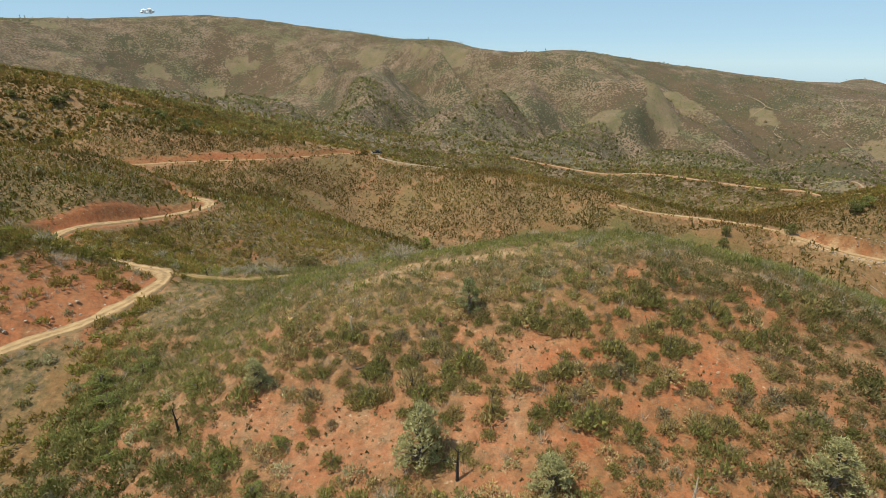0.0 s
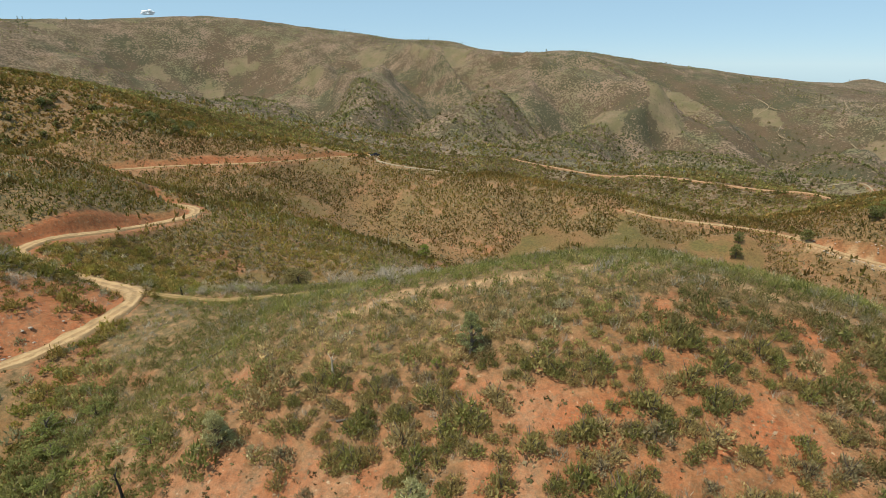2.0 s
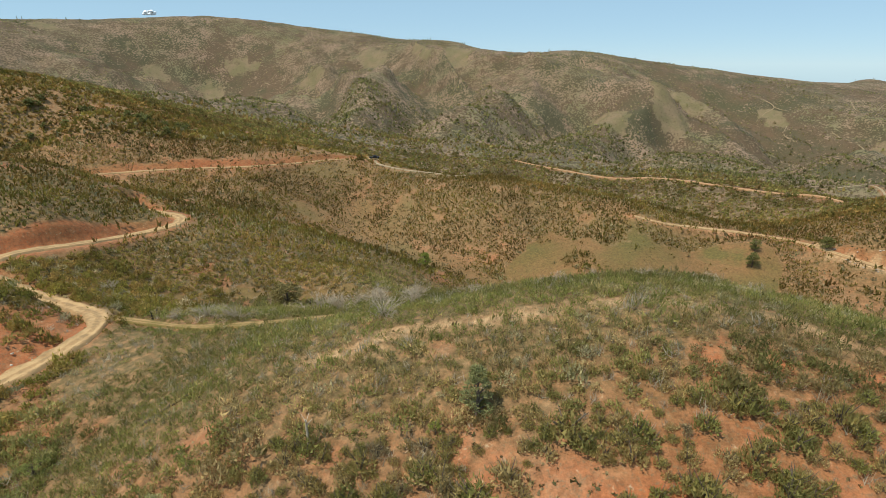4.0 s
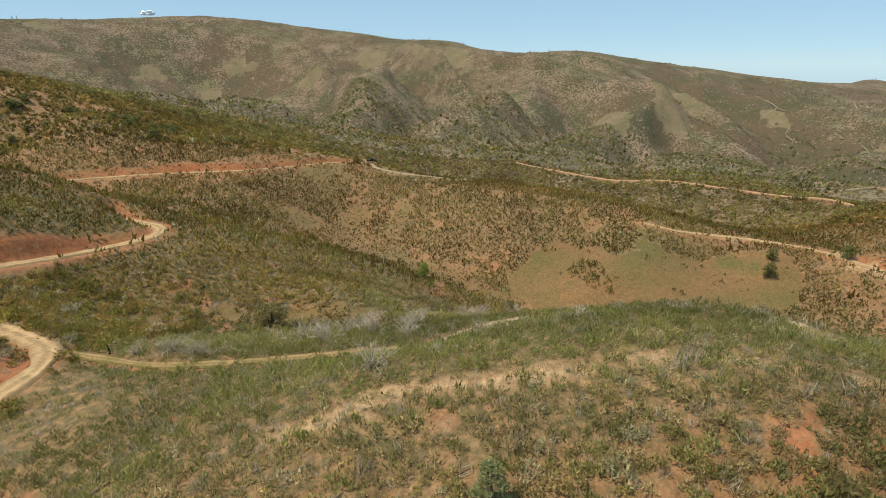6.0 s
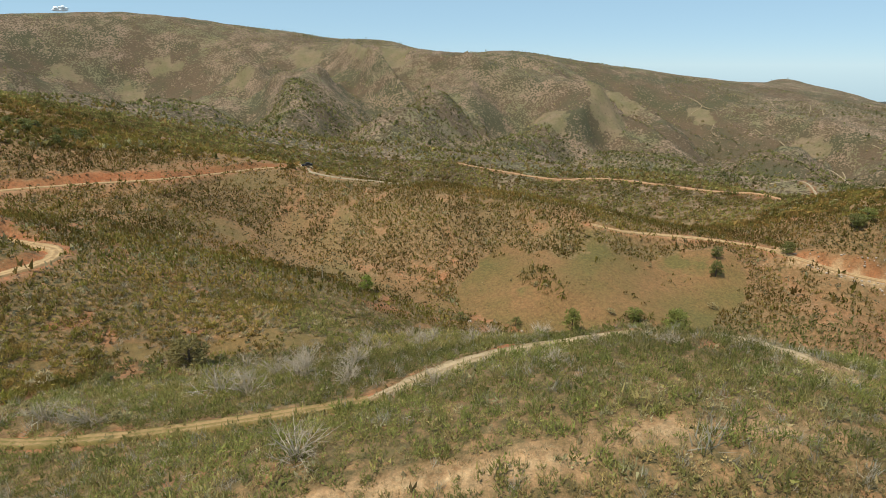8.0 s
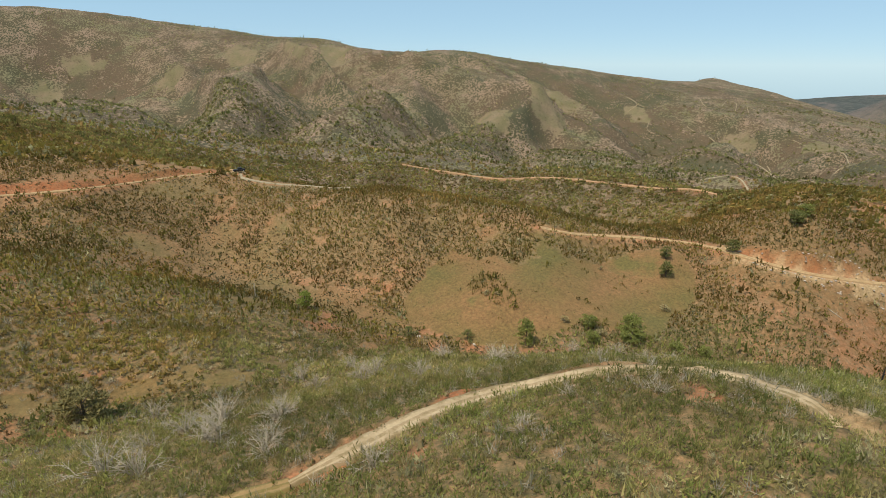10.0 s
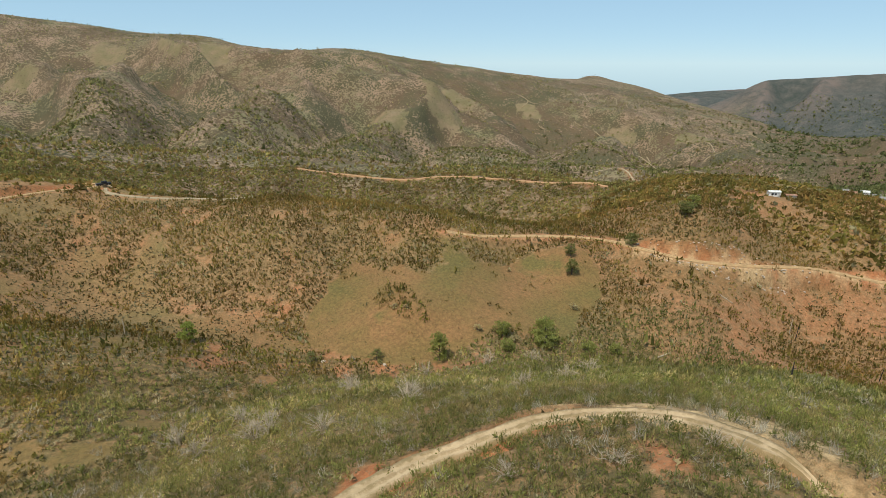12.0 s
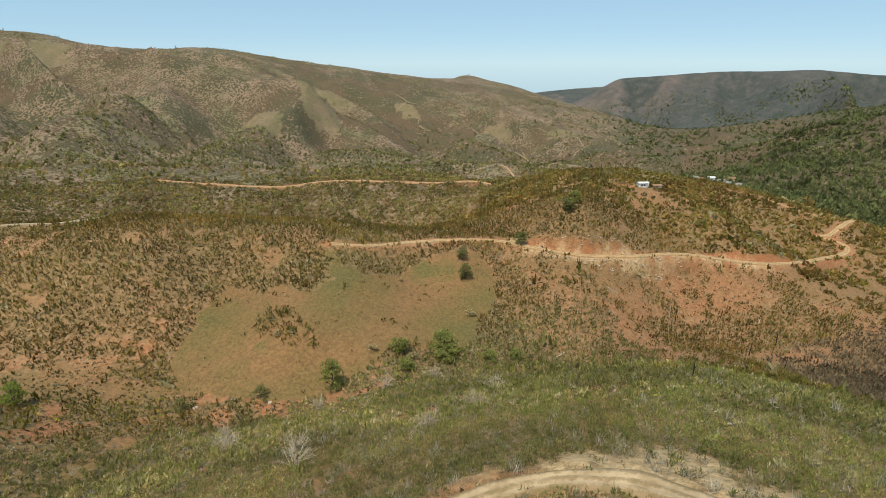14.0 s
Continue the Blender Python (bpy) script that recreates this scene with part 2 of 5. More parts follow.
RANGE_CREST = [(-1120, 1100, 140), (-910, 1192, 118), (-841, 1242, 117), (-738, 1306, 120), (-607, 1372, 127), (-477, 1422, 125), (-252, 1479, 108), (-124, 1495, 89),
               (39, 1500, 78), (125, 1495, 54), (244, 1480, 58), (363, 1456, 57), (437, 1435, 49), (555, 1516, 22), (733, 1497, -2), (941, 1495, -28),
               (1038, 1496, -24), (1112, 1497, -8), (1180, 1430, -35), (1225, 1395, -52), (1265, 1350, -64), (1290, 1270, -92), (1250, 1160, -98), (1190, 1030, -92), (1120, 900, -98)]
BEHIND_RANGE = [(-1400, 1350, 90), (-1100, 1430, 60), (-730, 1650, 70), (-290, 1780, 55), (150, 1800, 10), (430, 1760, 5), (700, 1780, -50), (1000, 1750, -110), (1280, 1700, -150), (1500, 1900, -190), (-1500, 2200, 0), (-600, 2600, -60), (300, 2600, -80), (1000, 2500, -120), (-3000, 3000, -150), (0, 4600, -150), (2554, 2618, -178), (2651, 2517, -158), (2744, 2413, -162), (3000, 2900, -230), (3250, 2550, -230), (2500, 3600, -240), (3600, 2900, -170)]
EAST_RANGE = [(1560, 1560, -170), (1680, 1450, -165), (1919, 1685, -116), (1954, 1643, -83), (1968, 1543, -37), (1992, 1477, -40), (2037, 1393, -28), (2096, 1297, -19), (2135, 1186, -3), (2178, 1101, -9), (2228, 988, 0),
              (2262, 901, -1), (2268, 824, -13), (2294, 740, -16), (2261, 544, -19), (1546, 1189, -150), (1446, 980, -140), (1325, 793, -126), (1452, 764, -100), (1577, 731, -68), (1696, 701, -49), (1636, 568, -48),
              (1056, 548, -93), (1221, 544, -72), (2300, 1950, -190), (3300, 1300, -150), (3900, 800, -160)]
FOREST_HILL = [(734, 269, -44), (656, 285, -56), (569, 289, -64), (502, 293, -70), (424, 221, -63), (387, 171, -60), (480, 294, -74), (800, 100, -20), (500, 60, -45), (330, 40, -50)]
AROUND = [(-300, 200, 20), (-420, 420, 20), (-250, 40, 5), (-150, -60, -15), (-900, 400, 60), (200, -60, -40), (0, -60, -14), (0, -45, -10), (-2500, 600, 40), (3000, -400, -60)]
LANDFORMS = [SUMMIT_HILL, EAST_FLANK, WEST_SLOPE, WEST_KNOLL, DARK_SPUR, CREEK, MEADOW_SLOPE, MID_RIDGE, HOUSE_HILL, BASIN, RED_ROAD_SLOPE, RANGE_SLOPE, RANGE_CREST,
             BEHIND_RANGE, EAST_RANGE, FOREST_HILL, AROUND]


def from_flight(x, y):
    """Distance in plan from the line of flight."""
    s = np.clip((x * 10.45 + y * 70.0) / (10.45 ** 2 + 70.0 ** 2), 0, 1)
    return np.hypot(x - 10.45 * s, y - 70.0 * s)


def log_polar(x, y):
    dx, dy = np.asarray(x, float) - CX, np.asarray(y, float) - CY
    r = np.maximum(np.hypot(dx, dy), 14.0)
    return np.arctan2(dx, dy), np.log(r), r


def kernel(a, l, b, m):
    d2 = (a[:, None] - b[None]) ** 2 + (l[:, None] - m[None]) ** 2 + 1e-6
    return 0.5 * d2 * np.log(d2)


def plate():
    c = np.array([p for line in LANDFORMS for p in line], float)
    a, l, r = log_polar(c[:, 0], c[:, 1])
    q = np.stack([np.ones(len(c)), a, l], 1)
    m = np.block([[kernel(a, l, a, l) + 1e-5 * np.eye(len(c)), q], [q.T, np.zeros((3, 3))]])
    return a, l, np.linalg.solve(m, np.r_[(c[:, 2] - EYE_Z) / r, 0, 0, 0])


PLATE = plate()


def smooth(x, a, b):
    t = np.clip((x - a) / (b - a), 0, 1)
    return t * t * (3 - 2 * t)


def hash2(i, j, seed):
    n = np.sin(i * 127.1 + j * 311.7 + seed * 74.7) * 43758.5453
    return n - np.floor(n)


def vnoise(x, y, seed=0):
    """Smooth value noise, 0 to 1."""
    i, j = np.floor(x), np.floor(y)
    u, v = x - i, y - j
    u, v = u * u * (3 - 2 * u), v * v * (3 - 2 * v)
    return ((hash2(i, j, seed) * (1 - u) + hash2(i + 1, j, seed) * u) * (1 - v) + (hash2(i, j + 1, seed) * (1 - u) + hash2(i + 1, j + 1, seed) * u) * v)


def fbm(x, y, seed=0, octaves=4, ridged=False):
    s, amp, tot = 0.0, 1.0, 0.0
    for k in range(octaves):
        n = vnoise(x * 2 ** k + 17.3 * k, y * 2 ** k - 9.1 * k, seed + k)
        s, tot, amp = s + amp * (1 - np.abs(2 * n - 1) if ridged else n), tot + amp, amp * 0.5
    return s / tot


# lines down the face of the far range: positive for spurs, negative for draws
RANGE_FOLDS = [
    (-34, 46, [(-402, 1339), (-266, 1083), (-144, 670), (-114, 487)]), (20, 60, [(-506, 1336), (-453, 1276), (-343, 1120), (-180, 640)]), (24, 44, [(-78, 1290), (-126, 1140), (-110, 772), (-92, 590)]),
    (-26, 42, [(87, 1200), (42, 947), (-28, 812), (-56, 573)]), (20, 50, [(194, 1220), (175, 1039), (53, 782), (-3, 579)]), (-26, 40, [(310, 1100), (244, 930), (150, 822), (62, 574)]),
    (22, 50, [(480, 1280), (345, 919), (239, 830), (149, 655)]), (-24, 40, [(538, 1189), (398, 909), (288, 795), (210, 668)]), (-26, 44, [(-688, 1263), (-600, 1170), (-440, 940), (-280, 640)]), (18, 48, [(-614, 1321), (-530, 1180), (-400, 900), (-250, 600)]),
    (-24, 40, [(700, 1150), (620, 990), (520, 850), (420, 700)]), (20, 44, [(800, 1180), (720, 980), (600, 800), (500, 650)]), (-22, 40, [(900, 1120), (800, 940), (690, 780), (600, 620)]), (20, 44, [(1000, 1120), (900, 930), (780, 760), (690, 600)]),
]


def range_folds(x, y):
    out = np.zeros(x.shape)
    for high, wide, line in RANGE_FOLDS:
        p = np.array(line, float)
        d = np.full(x.shape, 1e4)
        for (ax, ay), (bx, by) in zip(p[:-1], p[1:]):
            u = np.clip(((x - ax) * (bx - ax) + (y - ay) * (by - ay)) / ((bx - ax) ** 2 + (by - ay) ** 2), 0, 1)
            d = np.minimum(d, np.hypot(x - ax - u * (bx - ax), y - ay - u * (by - ay)))
        wob = 1 + 0.5 * (fbm(x / 60, y / 60, 251, 3) - 0.5)
        out += high * np.exp(-(d / (wide * wob)) ** 1.6)
    return out


def land(x, y):
    """Height of the open land, before roads are cut into it."""
    x, y = np.asarray(x, float), np.asarray(y, float)
    shape = x.shape
    x, y = x.ravel(), y.ravel()
    out = np.empty(len(x))
    ca, cl, w = PLATE
    for k in range(0, len(x), 20000):
        a, l, r = log_polar(x[k:k + 20000], y[k:k + 20000])
        v = kernel(a, l, ca, cl) @ w[:-3] + w[-3] + w[-2] * a + w[-1] * l
        back = smooth(np.abs(a), 1.9, 2.5)
        out[k:k + 20000] = (EYE_Z + v * r) * (1 - back) - 30 * back
    r = np.hypot(x - CX, y - CY)
    far = smooth(r, 560, 760)
    gullies = fbm(x / 230 + 0.35 * y / 230, y / 400, 3, 5, True) - 0.62
    gullies = gullies + 0.14 * (fbm(x / 85 + 0.2 * y / 85, y / 130, 7, 4, True) - 0.62)
    crest = smooth(r, 1180, 1440) * (1 - smooth(r, 1700, 2100))
    out += far * gullies * 150 * (0.55 + 0.45 * smooth(r, 800, 1000)) * (1 - 0.9 * crest) * (1 - 0.6 * smooth(r, 1500, 1800)) * (1 - 0.8 * smooth(np.arctan2(x - CX, y - CY), 0.74, 0.80) * smooth(r, 900, 1200))
    face = np.where((r > 600) & (r < 1500))[0]
    if len(face):
        out[face] += range_folds(x[face], y[face]) * smooth(r[face], 600, 720) * (1 - smooth(r[face], 980, 1240))
    az = np.arctan2(x - CX, y - CY)
    east = smooth(az, 0.875, 0.95) * smooth(r, 1300, 1700) * (1 - smooth(r, 2420, 2540))
    out += east * (fbm(az * 13, r / 900, 13, 2, True) - 0.93) * 190
    mid = smooth(r, 150, 260) * (1 - smooth(r, 500, 900))
    out += mid * (fbm(x / 45, y / 60, 11, 3, True) - 0.66) * 3
    out += (fbm(x / 9, y / 9, 21, 3) - 0.5) * 0.7
    return out.reshape(shape)

# ---- roads: centre lines in metres, with half width and the width of their banks ----
ROADS = {
    "west_road": (1.2, 1.9, MAT_ROAD, [(-66, 48, -7.5), (-59, 63, -6.4), (-54, 70, -6.4), (-51.5, 75, -6.2), (-49.2, 80.5, -5.8), (-48.6, 86, -5.5), (-51.5, 91, -6.0), (-57, 95.5, -7.2), (-64.5, 100, -7.9),
                                       (-74, 103.5, -6.8), (-82.5, 107.5, -5.2), (-83, 114, -5.0), (-81, 119, -5.4), (-77.5, 127, -6.8), (-74, 138, -8.6), (-70, 146, -9.2), (-68.5, 152, -9.4), (-72, 159, -9.8), (-79, 164, -10.2), (-90, 170, -10.5)]),
    "upper_road": (0.95, 1.9, MAT_ROAD, [(-131, 209, -8.5), (-122, 217, -9), (-109, 226, -9.6), (-97, 236, -10.8), (-81, 246, -11.8), (-67, 267, -14), (-59, 280, -15.2), (-51, 291, -16.4), (-43, 300, -18), (-38, 306, -18.6), (-42, 313, -19), (-52, 318, -19.4)]),
    "slope_track": (0.8, 1.5, MAT_PALE, [(-37, 303), (-34, 292), (-20, 289), (-5, 290), (4, 290), (16, 291), (28, 292)]),
    "meadow_road": (1.2, 1.9, MAT_ROAD, [(75, 223, -27.5), (87, 221, -30), (103, 221, -32), (117, 218, -33), (130, 211, -33.6), (136, 201, -33.6), (141, 193, -34.4), (151, 184, -36), (170, 178, -38.5), (192, 172, -40.5),
                                         (212, 162, -44.6), (224, 155, -46.2), (243, 152, -49), (262, 152, -52), (278, 153, -54.5), (290, 152, -55.6), (300, 152.5, -55.6), (306, 156, -55), (306, 162, -54), (304, 168, -53.2)]),
    "red_road": (1.7, 4.0, MAT_RED_ROAD, [(66, 522, -56.6), (91, 513, -60.6), (107, 508, -62.6), (130, 499, -65.6), (154, 488, -66.6), (173, 477, -63.8), (196, 462, -62.6), (226, 440, -63.6), (251, 412, -62.6), (265, 394, -59.8), (275, 377, -60.6)]),
    "grass_track": (0.5, 1.4, MAT_FAINT, [(-50, 91, -6.4), (-42, 89, -6.4), (-36, 87, -5.9), (-30, 85.5, -5), (-22, 84, -3.6), (-15, 83.5, -2.7), (-8, 83.5, -2), (-2, 84.5, -1.9)]),
    "hill_track": (0.7, 1.2, MAT_TRACK, [(-2, 84.5, -1.9), (5, 88, -1.5), (10, 90.5, -1.6), (16, 92.6, -2.0), (20.6, 92.6, -1.5), (26.8, 92.2, -0.7), (30.2, 91.3, -0.4), (33.4, 89.6, 0.1), (35.2, 87.2, 1.0), (36.5, 85.5, 1.4),
                                         (37.1, 83.5, 1.9), (37.0, 81, 2.8), (36.9, 78, 3.4), (36.6, 75, 2.9)]),
    "loop_road": (1.2, 3.0, MAT_ROAD, [(304, 168, -53.2), (309, 164, -52.6), (317, 164, -51.4), (333, 165, -50.6), (348, 166, -52)]),
    "valley_road": (0.6, 1.5, MAT_ROAD, [(290, 232, -40), (311, 205, -41), (317, 189, -44.5), (324, 178, -47.8), (334, 171, -49.6)]),
    "house_drive": (1.2, 2.0, MAT_ROAD, [(185, 245, -32.5), (196, 238, -29.6), (206, 236, -28.6), (214, 228, -27.6), (220, 218, -27.2)]),
    "basin_track": (0.8, 0.8, MAT_PALE, [(352, 512), (364, 506), (381, 496), (380, 478), (368, 452)]),
    "yard_track": (0.9, 0.8, MAT_PALE, [(548, 575), (546, 528), (578, 515), (600, 505)]),
    "valley_track": (0.6, 0.8, MAT_PALE, [(470, 610), (500, 585), (528, 530), (565, 480), (588, 442), (600, 410)]),
    "crest_track": (0.5, 0.8, MAT_PALE, [(623, 1148), (641, 1140), (640, 1096), (610, 1075), (584, 1059)]),
    "crest_loop": (0.45, 0.8, MAT_PALE, [(640, 1096), (650, 1078), (680, 1105), (676, 1132)]),
    "range_track": (0.45, 0.8, MAT_PALE, [(637, 1039), (612, 1002), (618, 976)]),
    "long_track": (0.6, 0.8, MAT_PALE, [(690, 1030), (696, 978), (698, 930), (690, 880)]),
    "peak_loop": (0.45, 0.8, MAT_PALE, [(800, 1115), (770, 1055), (793, 1060), (833, 1130)]),
    "peak_switchback": (0.45, 0.8, MAT_PALE, [(818, 1063), (852, 1091), (855, 1067), (810, 1010), (830, 1000), (862, 1041), (880, 1030)]),
    "shoulder_track": (0.5, 0.8, MAT_PALE, [(750, 900), (734, 858), (731, 822), (700, 780), (676, 770)]),
    "gully_track": (0.5, 0.8, MAT_PALE, [(779, 830), (782, 776), (740, 700), (690, 640)]),
    "low_track": (0.5, 0.8, MAT_PALE, [(600, 625), (640, 625), (679, 640), (700, 610)]),
    "foot_track": (0.5, 0.8, MAT_PALE, [(680, 910), (640, 800), (580, 690), (545, 600)]),
    "east_track": (0.5, 0.8, MAT_PALE, [(974, 811), (955, 775), (934, 738), (900, 700)]),
}


def curve_through(points, step):
    """Catmull-Rom through the points, sampled at about this step."""
    p = np.array(points, float)
    p = np.vstack([2 * p[0] - p[1], p, 2 * p[-1] - p[-2]])
    out = []
    for k in range(1, len(p) - 2):
        n = max(2, int(np.linalg.norm(p[k + 1] - p[k]) / step))
        s = np.linspace(0, 1, n, endpoint=False)[:, None]
        out.append(0.5 * (2 * p[k] + (p[k + 1] - p[k - 1]) * s + (2 * p[k - 1] - 5 * p[k] + 4 * p[k + 1] - p[k + 2]) * s ** 2 + (3 * p[k] - p[k - 1] - 3 * p[k + 1] + p[k + 2]) * s ** 3))
    return np.vstack(out + [p[-2:-1]])


def with_level(points):
    return [p if len(p) == 3 else (*p, float(land(*p)) + 0.15) for p in points]


ROAD_POINTS = {name: with_level(spec[3]) for name, spec in ROADS.items()}
ROAD_LINES = {name: curve_through(ROAD_POINTS[name], 2.0) for name, spec in ROADS.items()}


def road_field(x, y):
    """Distance to the edge of the nearest road (negative on it), that road's height there, and its bank width."""
    best, level, bank = np.full(x.shape, 1e3), np.zeros(x.shape), np.ones(x.shape)
    for name, (half, bank_w, _, _) in ROADS.items():
        line = ROAD_LINES[name]
        near = np.where((x > line[:, 0].min() - 15) & (x < line[:, 0].max() + 15) & (y > line[:, 1].min() - 15) & (y < line[:, 1].max() + 15))[0]
        for k in range(0, len(near), 20000):
            i = near[k:k + 20000]
            a, b = line[:-1], line[1:]
            ab = (b - a)[:, :2]
            u = np.clip(((x[i, None] - a[None, :, 0]) * ab[None, :, 0] + (y[i, None] - a[None, :, 1]) * ab[None, :, 1]) / (ab ** 2).sum(1)[None], 0, 1)
            d = np.hypot(x[i, None] - a[None, :, 0] - u * ab[None, :, 0], y[i, None] - a[None, :, 1] - u * ab[None, :, 1])
            j = d.argmin(1)
            rows = np.arange(len(i))
            dist, uu = d[rows, j] - half, u[rows, j]
            z = a[j, 2] * (1 - uu) + b[j, 2] * uu
            take = dist < best[i]
            best[i[take]], level[i[take]], bank[i[take]] = dist[take], z[take], bank_w
    return best, level, bank


def surface(x, y):
    """Finished ground height and the distance to the nearest road edge."""
    x, y = np.asarray(x, float).ravel(), np.asarray(y, float).ravel()
    z = land(x, y)
    d, level, bank = road_field(x, y)
    w = 1 - smooth(d, 1.3, 1.3 + bank)
    z = z * (1 - w) + (level - 0.35) * w
    return z, d


# ---- where things grow: borders in plan ----
FIREBREAK = curve_through([(-12, 62, 0), (-4, 64, 0), (4, 65, 0), (12, 65, 0), (18, 65, 0), (24, 64.5, 0), (31, 62, 0), (38, 58, 0), (48, 53, 0), (60, 45, 0)], 1.0)


def firebreak(x, y):
    """1 on the overgrown strip that was once cleared along the hilltop."""
    out = np.zeros(x.shape)
    i = np.where((x > -16) & (x < 64) & (y > 40) & (y < 70))[0]
    if len(i):
        d = np.hypot(x[i, None] - FIREBREAK[None, :, 0], y[i, None] - FIREBREAK[None, :, 1]).min(1)
        out[i] = 1 - smooth(d + 1.4 * (fbm(x[i] / 2.5, y[i] / 2.5, 131, 2) - 0.5), 0.45, 1.2)
    return out


BENCHES = [(-10, 146, 5, 4), (-4, 154, 3, 4.5), (3, 162, 3, 4), (-16, 131, 4, 3), (9, 170, 2.5, 3), (-42, 127, 7, 3.5), (-30, 132, 5, 3), (-8, 148, 6, 4), (-9, 139, 4, 2.5), (-53, 119, 5, 3), (-19, 183, 5, 3.5), (-17, 250, 5, 5), (-36, 250, 5, 6), (-56, 228, 10, 7), (-27, 215, 14, 7), (0, 205, 10, 6)]


GLADES = [(-597, 1193, 60, 32), (-446, 1272, 55, 20), (-505, 1205, 32, 20), (-400, 1160, 62, 36), (-155, 1290, 58, 55), (5, 1230, 100, 120), (-145, 800, 40, 75), (-22, 745, 36, 50), (82, 737, 26, 42), (-662, 1231, 24, 14),
          (-250, 1075, 40, 24), (-820, 1180, 50, 40), (120, 800, 30, 40), (437, 1053, 60, 70), (623, 1066, 30, 40), (370, 921, 45, 60), (804, 783, 35, 40), (725, 890, 30, 45), (560, 820, 25, 35), (250, 880, 36, 60)]


def glades(x, y):
    """Pale grassy openings on the far range."""
    out = np.zeros(x.shape)
    for bx, by, rx, ry in GLADES:
        d = np.hypot((x - bx) / rx, (y - by) / ry) + 1.9 * (fbm(x / 50 + 0.4 * y / 50, y / 110, 171, 5) - 0.5)
        out = np.maximum(out, 1 - smooth(d, 0.66, 0.78))
    return out


def benches(x, y):
    """Small grassy openings at the foot of the slopes."""
    out = np.zeros(x.shape)
    for bx, by, rx, ry in BENCHES:
        d = np.hypot((x - bx) / rx, (y - by) / ry) + 0.9 * (fbm(x / 5, y / 5, 141, 3) - 0.5)
        out = np.maximum(out, 1 - smooth(d, 0.75, 1.05))
    return out


MEADOW_EDGE = [(22, 187), (22, 196), (26, 205), (31, 208), (31, 214), (36, 218), (42, 222), (44, 219), (49, 211), (55, 212), (62, 204), (69, 208), (71, 219), (71, 227), (73, 225), (73, 214), (78, 208), (87, 208), (98, 212),
               (108, 212), (114, 210), (121, 204), (119, 194), (112, 185), (99, 177), (86, 165), (79, 170), (70, 175), (60, 172), (51, 168), (37, 173), (28, 182)]


MEADOW_SHRUBS = [(43, 200), (50, 203), (53, 198), (52, 188), (54, 182), (51, 179), (46, 184), (42, 192)]


def inside(poly, x, y):
    p = np.array(poly, float)
    odd = np.zeros(x.shape, bool)
    for (x0, y0), (x1, y1) in zip(p, np.roll(p, -1, 0)):
        with np.errstate(divide="ignore", invalid="ignore"):
            odd ^= ((y0 > y) != (y1 > y)) & (x < (x1 - x0) * (y - y0) / (y1 - y0 if y1 != y0 else 1e-9) + x0)
    return odd


def ragged(poly, x, y, rough=4.0):
    return inside(poly, x + (fbm(x / 7, y / 7, 31, 3) - 0.5) * rough * 2, y + (fbm(x / 7, y / 7, 41, 3) - 0.5) * rough * 2)


def near_poly(poly, x, y, margin=8):
    p = np.array(poly, float)
    return np.where((x > p[:, 0].min() - margin) & (x < p[:, 0].max() + margin) & (y > p[:, 1].min() - margin) & (y < p[:, 1].max() + margin))[0]


def beside(name, reach, keep):
    """A line that runs at this distance on the uphill side of a road."""
    line = ROAD_LINES[name]
    t = np.gradient(line[:, :2], axis=0)
    t /= np.linalg.norm(t, axis=1)[:, None]
    off = line[:, :2] + np.stack([-t[:, 1], t[:, 0]], 1) * reach
    return off[keep(line)]


CUT_LINES = [beside("upper_road", 4.0, lambda p: p[:, 1] < 305), beside("west_road", 3.6, lambda p: (p[:, 1] > 105) & (p[:, 1] < 153)), beside("meadow_road", 3.0, lambda p: (p[:, 0] > 138) & (p[:, 0] < 285))]


def cut_bank(x, y):
    """Bare orange cuttings on the uphill side of the graded roads."""
    out = np.zeros(x.shape)
    for line in CUT_LINES:
        i = near_poly(line, x, y)
        for k in range(0, len(i), 20000):
            j = i[k:k + 20000]
            d = np.hypot(x[j, None] - line[None, :, 0], y[j, None] - line[None, :, 1]).min(1)
            out[j] = np.maximum(out[j], 1 - smooth(d + 3.0 * (fbm(x[j] / 6, y[j] / 6, 231, 3) - 0.5), 1.3, 2.6))
    return out


WEST_BANK = [(-66, 66), (-70, 74), (-70, 86), (-62, 88), (-55, 95), (-51, 91), (-49.5, 84), (-51, 77), (-56, 70), (-61, 64)]


def west_bank(x, y):
    """The bare orange cutting inside the bend of the western road, and the rubble below it."""
    out = np.zeros(x.shape)
    i = near_poly(WEST_BANK, x, y)
    if len(i):
        out[i] = ragged(WEST_BANK, x[i], y[i], 1.5)
    b = np.hypot((x + 46) / 6, (y - 62) / 13)
    return np.maximum(out, 0.6 * (1 - smooth(b + 0.8 * (fbm(x / 6, y / 6, 181, 3) - 0.5), 0.7, 1.0)))


TURNOUT = [(28, 93.2), (32, 92.9), (36, 92.5), (41.4, 91.8), (46.5, 89.8), (47.5, 86.5), (45.2, 81.4), (42, 76), (39.5, 76), (39.5, 81), (38.6, 84.6), (36.4, 88.6), (33, 90.6)]


def turnout_sand(x, y):
    """Pale sandy soil laid bare inside the bend of the track."""
    out = np.zeros(x.shape)
    i = np.where((x > 20) & (x < 52) & (y > 72) & (y < 98))[0]
    if len(i):
        out[i] = ragged(TURNOUT, x[i], y[i], 1.2) * (1 - 0.8 * smooth(fbm(x[i] / 2.2, y[i] / 2.2, 203, 3), 0.52, 0.6))
    return out


